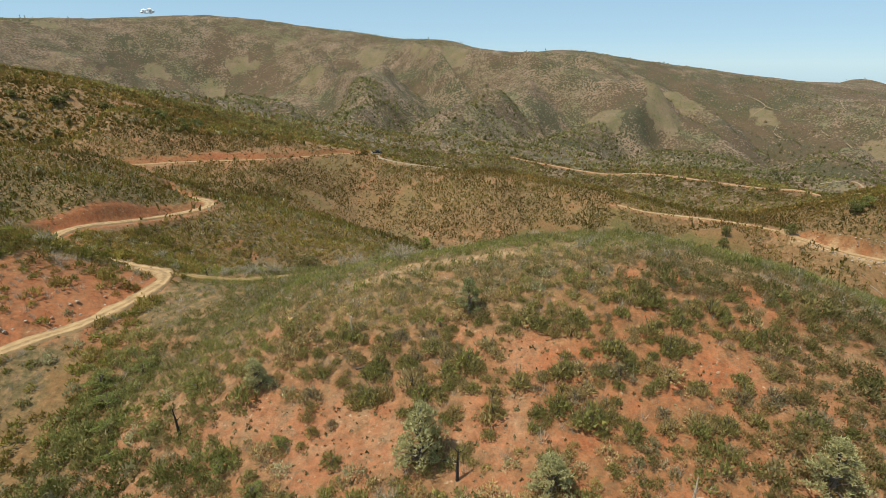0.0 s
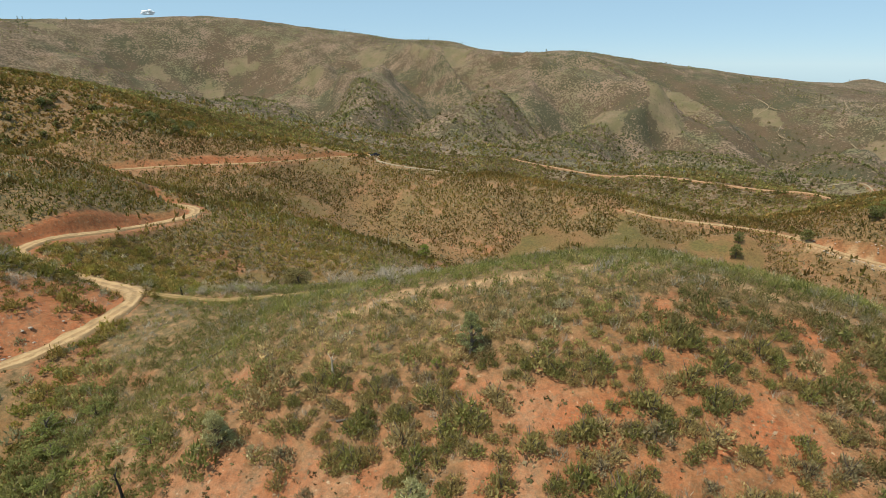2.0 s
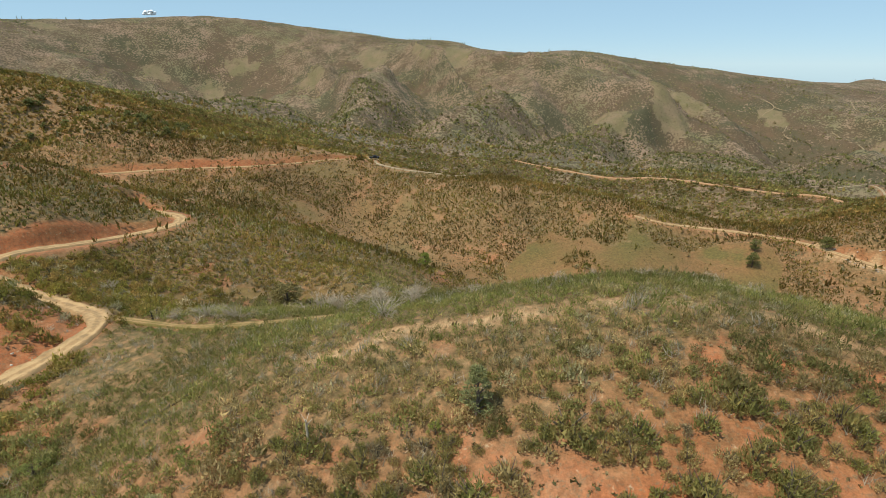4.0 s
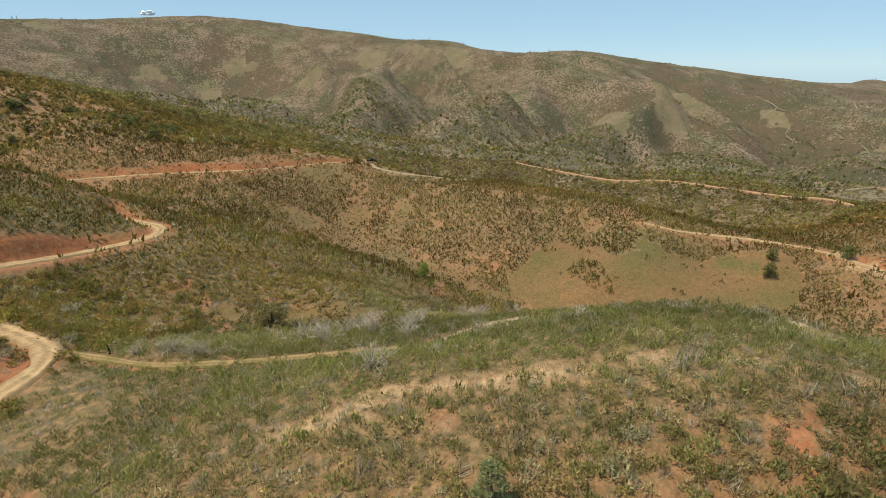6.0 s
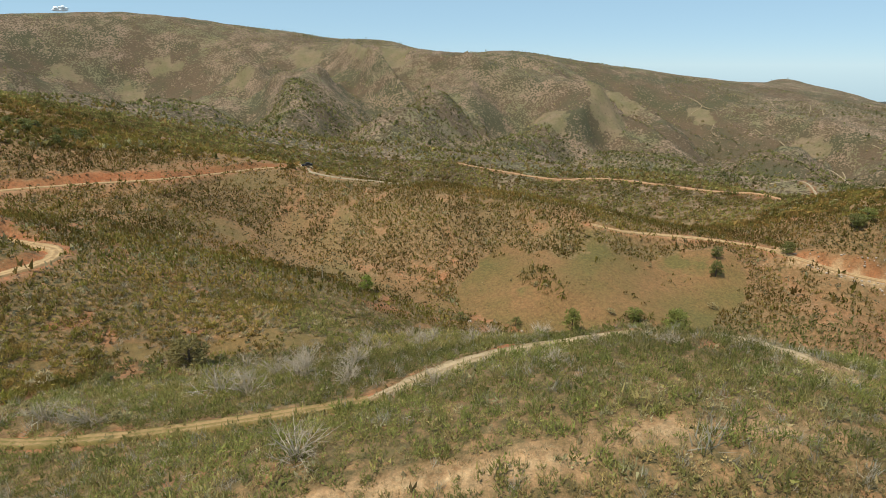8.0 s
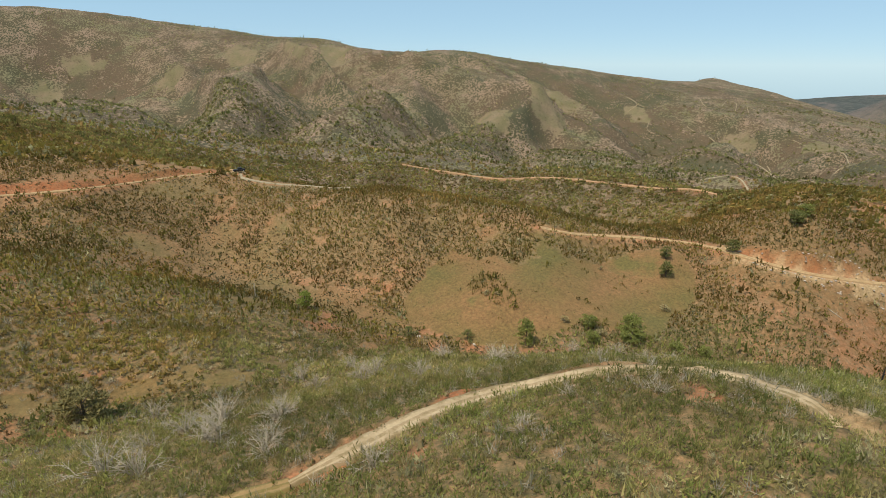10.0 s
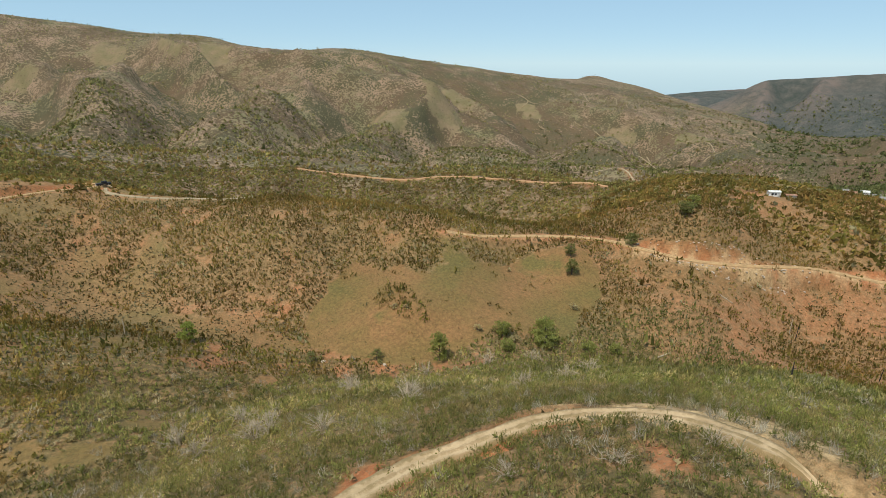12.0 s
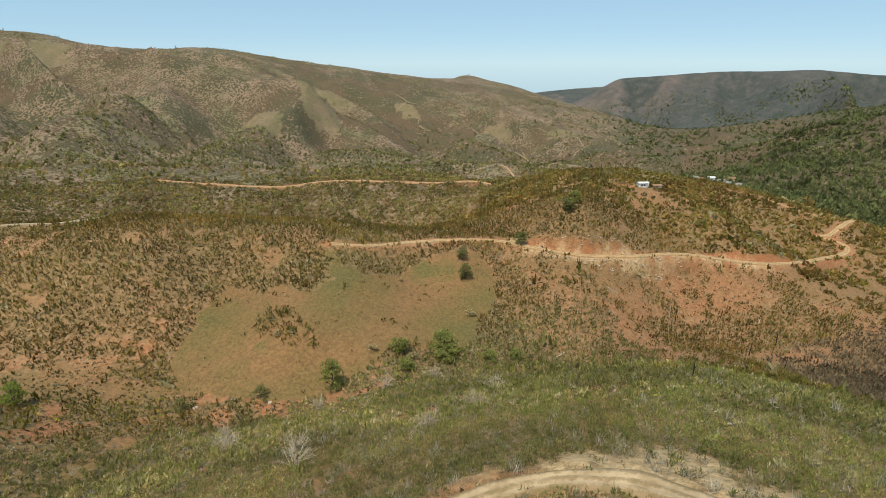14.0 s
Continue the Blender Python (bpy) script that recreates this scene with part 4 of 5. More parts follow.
def tubes(name, lines, mat, sides=5):
    """Tapered round sticks: each line is a list of (point, radius)."""
    verts, faces = [], []
    for line in lines:
        base = len(verts)
        for k, (p, rad) in enumerate(line):
            p = Vector(p)
            a, b = Vector(line[max(k - 1, 0)][0]), Vector(line[min(k + 1, len(line) - 1)][0])
            way = (b - a).normalized()
            u = way.orthogonal().normalized()
            v = way.cross(u)
            for q in range(sides):
                t = 2 * math.pi * q / sides
                verts.append(p + (u * math.cos(t) + v * math.sin(t)) * rad)
        for k in range(len(line) - 1):
            for q in range(sides):
                a, b = base + k * sides + q, base + k * sides + (q + 1) % sides
                faces.append((a, b, b + sides, a + sides))
        faces.append(tuple(range(base + sides - 1, base - 1, -1)))
        faces.append(tuple(base + (len(line) - 1) * sides + q for q in range(sides)))
    me = bpy.data.meshes.new(name)
    me.from_pydata([tuple(v) for v in verts], [], faces)
    me.materials.append(mat)
    return me


def under(name, me, parent, label=""):
    ob = new(name, me)
    ob.parent = parent
    return tagged(ob, label) if label else ob


def ground_at(x, y):
    return float(surface(np.array([x]), np.array([y]))[0][0])


def shrub_cloud(core, outer, seed, fine=(0.20, 0.062), coarse=(0.36, 0.20), lobes=5, spread=0.95):
    """A bushy mound: leafy lobes round an opaque heart, with fine upright shoots outside."""
    g = np.random.default_rng(seed)
    out = []
    for k in range(lobes):
        a, reach = 2 * math.pi * (k + g.uniform(-0.3, 0.3)) / max(1, lobes - 1), 0.0 if k == 0 else g.uniform(0.32, 0.52)
        scale = g.uniform(0.46, 0.62) * (1.18 if k == 0 else 1.0)
        at = np.array([math.cos(a) * reach, math.sin(a) * reach, 0.10 + 0.22 * (k == 0) + g.uniform(0, 0.10)])
        for n, (ln, wd), lift, grow in ((core // lobes, coarse, 0.5, 0.8), (outer // lobes, fine, 1.0, 1.0)):
            if n:
                m = leaf_cloud(n, ln / scale, wd / scale, seed * 31 + k * 7 + n, lift, 1.0)
                out.append(m * scale * grow * np.array([spread, spread, 1.05]) + at)
    return np.vstack(out)


NEAR = [shrub_cloud(80, 100, k, (0.20, 0.062), (0.25, 0.15)) for k in range(8)]
FLANK = [shrub_cloud(36, 54, 30 + k, (0.26, 0.095), (0.40, 0.24)) for k in range(6)]
LOW = [shrub_cloud(16, 44, 60 + k, (0.34, 0.062), (0.36, 0.17), 4) for k in range(6)]
STICKS = [leaf_cloud(28, 1.0, 0.055, 80 + k, 0.9) for k in range(4)]
BRUSH = [shrub_cloud(12, 18, 90 + k, (0.42, 0.15), (0.46, 0.30), 3) for k in range(6)]
MID = [shrub_cloud(6, 6, 20 + k, (0.42, 0.32), (0.56, 0.52), 3, 0.9) for k in range(6)]
FAR_T = [leaf_cloud(7, 0.78, 0.70, 40 + k, 0.7) for k in range(5)]
SPECK = [leaf_cloud(5, 1.1, 0.8, 50 + k, 0.7) for k in range(5)]


def south_face(x, y, d):
    return cover(x, y, d) * ((y + 0.1 * np.abs(x - 15) < 59) | ((x < -45) & (y < 125))) * (0.82 + 0.18 * smooth(y, 46, 56) + 0.15 * smooth(x, 22, 34))


def back_slope(x, y, d):
    return cover(x, y, d) * (((y + 0.1 * np.abs(x - 15) >= 59) & (x >= -45)) | ((x < -45) & (y >= 125)))


def single_shrub_box(x, y):
    return (x > -14) & (x < 31) & (y > 38) & (y < 55)


def bare_ground(x, y, d):
    return np.where(d > 0.5, 0.35 * bare_patches(x, y) + 0.15 * firebreak(x, y), np.where(d > -0.15, 0.45, 0))


def dry_chance(x, y, d):
    return np.where(d > 1, 0.8 * smooth(fbm(x / 6, y / 6, 151, 2), 0.42, 0.56) * (1 - bare_patches(x, y)), 0)


def range_clumps(x, y, d):
    return np.where(d > 2, 0.06 + 0.7 * smooth(fbm(x / 45, y / 60, 241, 4), 0.5, 0.58), 0) * (1 - 0.8 * glades(x, y))


def foothill_cover(x, y, d):
    return np.where(d > 1.5, 0.35 + 0.6 * smooth(fbm(x / 40, y / 40, 243, 3), 0.44, 0.56), 0)


# shrubs of the near south face: those of one stretch are things of their own
sx, sy, sz = places((-90, 110, 29, 125), 0, 100, 1.14, 1.0, south_face)
single = np.where(single_shrub_box(sx, sy))[0][:300]
rest = np.setdiff1d(np.arange(len(sx)), single)
s_size = (1.16 - 0.14 * smooth(sy, 46, 56) * smooth(sx, -48, -40)) * rng.lognormal(0, 0.30, len(sx))
s_tint = tints(sx, sy)
for part_of, clouds, words in ((sx[rest] > -30) & (sx[rest] < 46), NEAR, "olive chamise shrubs scattered over the orange hillside"), ((sx[rest] <= -30) | (sx[rest] >= 46), FLANK, "olive shrubs over the flanks of the orange hill"):
    k = rest[part_of]
    plant_sheet("hill_shrubs", sx[k], sy[k], sz[k], s_size[k], s_size[k] * rng.uniform(0.8, 1.3, len(k)), clouds, words, s_tint[k])
fx, fy = scatter(-75, 85, -42, 29, 1.75)
fz, fd = surface(fx, fy)
foot = np.where(rng.random(len(fx)) < 0.7 * cover(fx, fy, fd))[0]
f_size = 0.95 * rng.lognormal(0, 0.3, len(foot))
plant_sheet("foot_shrubs", fx[foot], fy[foot], fz[foot], f_size, f_size, BRUSH, "olive shrubs over the foot of the orange hill", tints(fx[foot], fy[foot]))
slopes_with_shrubs("hilltop_brush", (-60, 90, 50, 135), 0, 58, 0.82, LOW, 0.80, "dense upright green brush over the back of the hill", 1.0, (0.8, 1.35), back_slope)
slopes_with_shrubs("valley_brush", (-110, 130, 50, 180), 58, 102, 0.98, BRUSH, 0.90, "dense olive brush down the back of the hill", 1.0, (0.85, 1.4), back_slope)
slopes_with_shrubs("dry_brush", (-90, 120, 29, 170), 0, 100, 1.5, STICKS, 0.6, "grey dead twigs standing among the brush", 1.0, (0.9, 1.5), dry_chance, [(0.42, 0.37, 0.29), (0.34, 0.30, 0.22), (0.52, 0.46, 0.35)])
slopes_with_shrubs("ground_tufts", (-60, 70, 29, 100), 0, 80, 0.6, SPECK, 0.22, "small dry tufts dotted over bare soil", 1.0, (0.8, 1.4), bare_ground, [(0.20, 0.15, 0.07), (0.17, 0.15, 0.06), (0.36, 0.29, 0.15), (0.42, 0.33, 0.18)])
slopes_with_shrubs("valley_shrubs", (-240, 320, 20, 300), 102, 225, 1.18, MID, 1.0, "dense dark green scrub over the spurs and valley sides", 1.0, (1.1, 1.9))
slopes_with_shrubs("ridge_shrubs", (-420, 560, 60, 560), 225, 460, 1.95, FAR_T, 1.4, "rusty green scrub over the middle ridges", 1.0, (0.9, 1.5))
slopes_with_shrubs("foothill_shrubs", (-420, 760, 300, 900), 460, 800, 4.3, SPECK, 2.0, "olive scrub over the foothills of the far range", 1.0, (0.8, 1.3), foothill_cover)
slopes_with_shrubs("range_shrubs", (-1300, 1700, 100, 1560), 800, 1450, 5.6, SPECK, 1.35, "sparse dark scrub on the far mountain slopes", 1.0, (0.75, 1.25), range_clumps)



def lush_strip(x, y, d):
    return within([(0.6, LUSH_STRIP)], x, y, 1.0) * (d > 0.8)


slopes_with_shrubs("leafy_bushes", (-54, -34, 40, 74), 0, 100, 1.5, NEAR, 1.55, "dense dark leafy bushes in a strip below the road", 1.0, (0.9, 1.3), lush_strip, [(0.33, 0.315, 0.10), (0.285, 0.28, 0.09), (0.38, 0.335, 0.125)])


def gaps(x, y, d):
    return np.where(d > 1.0, np.maximum(0.85 * open_ground(x, y) * (1 - 0.7 * (x > 118)), 0.45 * (y > 190)) * (~ragged(MEADOW_EDGE, x, y)), 0) * smooth(fbm(x / 5, y / 5, 211, 2), 0.35, 0.5)


slopes_with_shrubs("sage_scrub", (-200, 300, 90, 300), 60, 230, 1.0, SPECK, 0.40, "small grey-green sage dotted over open soil", 1.0, (0.7, 1.2), gaps, [(0.22, 0.195, 0.11), (0.18, 0.165, 0.085), (0.14, 0.115, 0.05), (0.17, 0.105, 0.045), (0.12, 0.105, 0.04)])


def strip_grass(x, y, d):
    """Dry grass on the old clearing, the bench of the track and the track's edges."""
    return np.where(d > -0.6, 0.9 * firebreak(x, y) + 0.6 * turnout(x, y, d) + 0.35 * (1 - smooth(np.abs(d), 0.3, 0.9)) * (x > -46), 0) * (y > 50)


slopes_with_shrubs("dry_grass", (-50, 75, 44, 100), 0, 100, 0.42, [leaf_cloud(12, 0.95, 0.09, 700 + k, 1.6) for k in range(4)], 0.24, "dry straw grass along the old clearing and track edges", 1.0, (0.9, 1.6), strip_grass, [(0.48, 0.37, 0.20), (0.40, 0.30, 0.15), (0.54, 0.42, 0.24), (0.32, 0.26, 0.12)])


def fresh_patch(x, y, d):
    return 0.9 * (1 - smooth(np.hypot((x + 45.5) / 6, (y - 90.3) / 1.8) + 0.6 * (fbm(x / 2, y / 2, 215, 2) - 0.5), 0.8, 1.1))


slopes_with_shrubs("green_grass", (-54, -36, 86, 95), 0, 100, 0.3, [leaf_cloud(10, 0.9, 0.10, 720 + k, 1.4) for k in range(4)], 0.2, "fresh green grass beside the road junction", 1.0, (0.6, 1.0), fresh_patch, [(0.30, 0.33, 0.05), (0.36, 0.36, 0.07), (0.26, 0.28, 0.05)])


def meadow_tufts(x, y, d):
    return np.where(ragged(MEADOW_EDGE, x, y, 2.5) & (d > 0.5), 0.10 + 0.75 * smooth(fbm(x / 8, y / 8, 191, 3), 0.55, 0.66), 0)


slopes_with_shrubs("meadow_tufts", (15, 130, 160, 230), 70, 220, 0.9, SPECK, 0.2, "low dry tufts and clods in the meadow", 1.0, (0.6, 1.2), meadow_tufts, [(0.20, 0.15, 0.07), (0.13, 0.125, 0.045), (0.30, 0.22, 0.12), (0.26, 0.16, 0.08)])

# one by one: shrubs that share a few meshes
kinds = []
for k in range(8):
    p = np.array(PALETTES["hill" if k < 6 else "grey"])
    me = leaf_mesh("shrub", shrub_cloud(130, 270, 200 + k, (0.17, 0.05), (0.24, 0.14)), p[k % len(p)] * np.array([1.36, 1.24, 1.08]) * (1.0 if k < 6 else 0.66))
    g = random.Random(k)
    stems = []
    for q in range(7):
        a, lean = g.uniform(0, 6.28), g.uniform(0.2, 0.6)
        tip = (math.cos(a) * lean, math.sin(a) * lean, g.uniform(0.5, 0.9))
        stems.append([((0, 0, -0.15), 0.035), ((tip[0] * 0.4, tip[1] * 0.4, tip[2] * 0.5), 0.022), (tip, 0.008)])
    kinds.append((me, tubes("stem", stems, MAT_BARK, 4)))
for i in single:
    me, st = kinds[rng.integers(0, 6) if rng.random() < 0.92 else rng.integers(6, 8)]
    ob = tagged(new("shrub", me), "olive green chamise shrub rooted in bare orange soil", "shrub", "shrubs on the south face")
    s = s_size[i]
    ob.matrix_basis = Matrix.LocRotScale((sx[i], sy[i], sz[i]), Euler((0, 0, rng.uniform(0, 6.28))), (s, s, s * rng.uniform(0.85, 1.25)))
    under("stem", st, ob)

# ---- single trees, dead wood and buildings ----
def tree_parts(kind, seed, leaves=46):
    """Meshes of a trunk with limbs and of a crown of leaf clumps, for a tree one metre high."""
    g = np.random.default_rng(seed)
    limbs, clumps = [], []
    trunk = [((0, 0, -0.08), 0.045)]
    x = y = 0.0
    for k in range(1, 6):
        x, y = x + g.normal() * 0.012, y + g.normal() * 0.012
        trunk.append(((x, y, k * 0.16), 0.042 * (1 - k / 6.5)))
    limbs.append(trunk)
    n = {"pine": 46, "oak": 40, "brush": 24, "sparse_pine": 60}[kind]
    for k in range(n):
        a = g.uniform(0, 2 * math.pi)
        if kind in ("pine", "sparse_pine"):
            h = g.uniform(0.12, 1.0)
            reach = (0.34 if kind == "pine" else 0.46) * (1.02 - h) ** 0.6 * g.uniform(0.45, 1.0)
            size = 0.12 if kind == "pine" else 0.13
        elif kind == "oak":
            h = g.uniform(0.22, 0.95)
            reach = 0.47 * math.sqrt(max(0.02, 1 - ((h - 0.5) / 0.52) ** 2)) * g.uniform(0.4, 1.0)
            size = 0.23
        else:
            h = g.uniform(0.1, 0.85)
            reach = 0.6 * math.sqrt(max(0.02, 1 - (h / 0.95) ** 2)) * g.uniform(0.3, 1.0)
            size = 0.2
        c = np.array([math.cos(a) * reach, math.sin(a) * reach, h])
        if k % 2 == 0:
            z0 = max(0.1, h - reach * 0.6)
            limbs.append([((0, 0, z0), 0.016), (tuple(c * np.array([0.5, 0.5, 1]) - np.array([0, 0, 0.04])), 0.010), (tuple(c), 0.004)])
        m = leaf_cloud(leaves, 0.42 if leaves > 20 else 0.9, 0.17 if leaves > 20 else 0.5, seed * 100 + k, 0.5)
        m = (m - np.array([0, 0, 0.35])) * np.array([1, 1, 0.8]) * size * g.uniform(0.8, 1.25)
        clumps.append(m + c)
    return tubes("trunk", limbs, MAT_BARK, 5), np.vstack(clumps)


TREE_TINT = {"pine": (0.27, 0.275, 0.115), "grey_pine": (0.42, 0.39, 0.18), "oak": (0.27, 0.28, 0.075), "fresh": (0.27, 0.31, 0.065), "dark": (0.21, 0.21, 0.068), "scrub": (0.27, 0.22, 0.085), "leafy": (0.24, 0.255, 0.07), "sage": (0.46, 0.38, 0.19)}
TREE_MESH = {}


def tree(name, kind, tint, x, y, high, wide, label, category, group="", seed=1, leaves=46):
    key = (kind, tint, seed % 3, leaves)
    if key not in TREE_MESH:
        trunk, crown = tree_parts(kind, 11 + 7 * (seed % 3), leaves)
        TREE_MESH[key] = trunk, leaf_mesh("crown", crown, TREE_TINT[tint])
    trunk, crown = TREE_MESH[key]
    ob = tagged(new(name, None), label, category, group)
    ob.matrix_basis = Matrix.LocRotScale((x, y, ground_at(x, y)), Euler((0, 0, seed * 1.3)), (high * wide, high * wide, high))
    under("trunk", trunk, ob)
    under("crown", crown, ob)
    return ob


for k, (x, y, h, w) in enumerate([(-1.9, 37.8, 6.6, 0.95), (30.3, 33.2, 5.0, 1.2), (8.5, 33.6, 4.2, 1.2), (-19.3, 47.6, 3.9, 1.0)]):
    tree("grey_pine", "sparse_pine", "grey_pine", x, y, h, w, "wispy grey-green pine rooted in orange soil", "pine tree", "young pines on the hill", k)
tree("pine", "pine", "pine", 2.9, 54.2, 4.4, 1.12, "dark green young pine above low shrubs", "pine tree", "young pines on the hill", 2)
tree("bush", "brush", "fresh", -0.3, 53.2, 1.5, 0.75, "small rounded bright green bush", "bush", "", 1)
for k, (x, y, h, w, tint, label) in enumerate([
        (112.7, 202.8, 4.6, 0.85, "dark", "dark round tree in the open meadow"), (108.6, 196.0, 5.4, 0.85, "dark", "dark round tree in the open meadow"),
        (79.3, 166.4, 7.2, 1.0, "oak", "broad green oak at the meadow's foot"), (69.4, 172.0, 4.8, 1.0, "oak", "green oak at the meadow's foot"),
        (50.2, 169.0, 7.6, 0.7, "oak", "tall green oak beside the creek brush"), (-6.9, 192.8, 5.0, 0.9, "fresh", "bright green young tree above the creek"),
        (158.8, 198.8, 4.8, 1.3, "dark", "dark spreading oak on the red slope"), (164.0, 201.0, 4.2, 1.3, "oak", "green spreading oak on the red slope"),
        (136.6, 200.5, 5.2, 0.9, "dark", "dark round tree beside the dirt road"), (77.0, 163.0, 4.0, 1.5, "oak", "low green oak at the meadow's foot"),
        (88.0, 159.0, 2.8, 1.4, "oak", "low green oak among creek brush"), (96.0, 158.0, 3.0, 1.3, "oak", "low green oak among creek brush"), (66.5, 164.0, 3.6, 1.2, "oak", "low green oak among creek brush")]):
    tree("oak", "oak", tint, x, y, h, w, label, "tree", "trees round the meadow", k)
for k, (x, y, h, w) in enumerate([(-43.5, 58.5, 2.6, 1.7), (-41.0, 55.5, 2.2, 1.7), (-38.5, 51.0, 2.0, 1.6), (-36.0, 47.0, 1.9, 1.6), (-39.0, 60.5, 1.9, 1.5), (-31.0, 47.5, 1.8, 1.5), (-27.0, 50.5, 1.7, 1.5), (-20.5, 39.5, 1.7, 1.3), (-15.5, 41.5, 1.5, 1.3), (-16.5, 36.5, 1.7, 1.4)]):
    tree("bush", "brush", "leafy", x, y, h, w, "broad leafy green bush on the orange slope", "bush", "green bushes below the road", k)
tree("scrub_oak", "oak", "scrub", -32.9, 122.0, 5.0, 1.35, "large rounded dark scrub oak above the brush", "tree", "", 2)
for k, (x, y, h) in enumerate([(-26.0, 121.0, 2.0), (-29.0, 125.5, 1.8), (-40.0, 112.0, 2.2), (-36.5, 116.0, 1.9), (36.0, 176.0, 3.2), (20.5, 180.5, 3.0)]):
    tree("bush", "brush", "dark", x, y, h, 1.2, "dark rounded bush at the edge of a grassy bench", "bush", "bushes along the bench", k)


for k, (x, y, h, w) in enumerate([(-44.0, 93.5, 1.7, 1.1), (-41.0, 94.2, 1.5, 1.2), (-39.6, 95.0, 1.3, 1.1), (-37.5, 92.2, 1.2, 1.2), (-31.5, 89.6, 1.3, 1.2), (-27.0, 88.4, 1.4, 1.0), (-24.6, 87.8, 1.1, 1.1), (-35.0, 91.2, 1.0, 1.2),
                                (64.0, 176.0, 2.2, 1.3), (45.0, 189.5, 1.8, 1.4), (48.0, 187.5, 1.5, 1.4), (84.0, 171.0, 2.4, 1.4), (99.0, 181.0, 2.2, 1.5), (71.0, 168.0, 2.6, 1.2), (90.0, 205.0, 1.6, 1.3)]):
    tree("sagebrush", "brush", "sage", x, y, h, w, "rounded grey sagebrush mound beside green brush" if y < 100 else "grey-green sagebrush in the open meadow", "bush", "sagebrush mounds", k)


def dead_shrub_mesh(seed, stems=30, droop=0.0):
    g = np.random.default_rng(seed)
    main, twigs = [], []
    for k in range(stems):
        a = g.uniform(0, 2 * math.pi)
        lean = g.uniform(0.1, 0.95)
        top = np.array([math.cos(a) * lean + droop, math.sin(a) * lean, g.uniform(0.45, 1.0) * (1 - 0.4 * lean)])
        mid_p = top * np.array([0.42, 0.42, 0.55]) + g.normal(size=3) * 0.07
        main.append([((g.normal() * 0.05, g.normal() * 0.05, -0.06), 0.016), (tuple(mid_p), 0.011), (tuple(top), 0.0045)])
        for q in range(5):
            s = mid_p + (top - mid_p) * g.uniform(0.1, 0.8)
            e = s + (top - mid_p) * 0.45 + g.normal(size=3) * 0.16
            twigs.append([(tuple(s), 0.006), (tuple(e), 0.0025)])
    return tubes("dead_shrub", main, MAT_DEAD, 4), tubes("twig", twigs, MAT_DEAD, 3)


DEAD = [dead_shrub_mesh(300 + k, 26, 0.15 * (k % 3)) for k in range(5)]
for k, (x, y, h) in enumerate([
        (-5.9, 69.3, 2.9), (-19.3, 95.3, 3.8), (-29.3, 88.4, 3.0), (-34.9, 90.5, 2.6), (-9.8, 97.4, 3.0), (-4.3, 100.1, 2.8), (-39.7, 90.6, 1.8), (-11.1, 106.2, 3.6), (-15.2, 105.6, 3.2),
        (-4.1, 100.9, 2.4), (-4.5, 90.6, 2.5), (-15.4, 92.9, 3.4), (-11.6, 98.7, 3.0), (-4.4, 93.8, 2.6), (-1.7, 122.2, 3.0), (68.4, 155.5, 3.2), (4.0, 81.0, 2.0), (-17.5, 101.9, 2.6),
        (5.3, 120.5, 3.2), (23.6, 148.6, 4.0), (-12.7, 110.2, 3.0), (22.5, 144.0, 3.2), (-4.0, 128.9, 3.0), (7.2, 121.3, 3.4), (26.9, 124.4, 3.0), (12.6, 112.3, 2.8), (4.1, 130.5, 3.0), (24.6, 118.3, 2.8),
        (52.9, 121.8, 3.0), (40.1, 115.2, 3.0), (66.2, 132.4, 3.2), (-23.2, 119.5, 3.2), (26.0, 82.0, 1.6), (14.0, 79.0, 1.7), (20.0, 84.5, 1.5), (33.0, 80.5, 1.5), (58.0, 158.5, 3.6), (44.0, 160.5, 3.0),
        (-63.0, 112.0, 2.6), (-85.0, 100.0, 2.6), (-71.0, 90.0, 3.0), (-64.5, 84.0, 2.2), (-28.0, 34.5, 2.0), (-4.2, 34.0, 2.2)]):
    main, twigs = DEAD[k % 5]
    ob = tagged(new("dead_shrub", main), "bleached leafless dead shrub standing in green brush", "dead shrub", "dead shrubs on the hill")
    ob.matrix_basis = Matrix.LocRotScale((x, y, ground_at(x, y)), Euler((0, 0, k * 2.1)), (h * 0.95, h * 0.95, h))
    tagged(under("twig", twigs, ob), kind="stuff")


def snag(x, y, high, seed, mat=MAT_CHAR, label="charred bare tree trunk standing on the slope"):
    g = np.random.default_rng(seed)
    lean = g.normal(size=2) * 0.04 * high
    pts = [((0, 0, -0.3), 0.16), ((lean[0] * 0.4, lean[1] * 0.4, high * 0.5), 0.11), ((lean[0], lean[1], high), 0.04)]
    ob = tagged(new("snag", tubes("snag", [pts], mat, 7)), label, "dead tree", "burnt trunks")
    ob.location = (x, y, ground_at(x, y))
    for k in range(4):
        z = high * g.uniform(0.45, 0.9)
        a = g.uniform(0, 6.28)
        r = g.uniform(0.25, 0.7)
        under("limb", tubes("limb", [[((lean[0] * z / high, lean[1] * z / high, z), 0.045), ((math.cos(a) * r, math.sin(a) * r, z + 0.45), 0.015)]], mat, 5), ob)


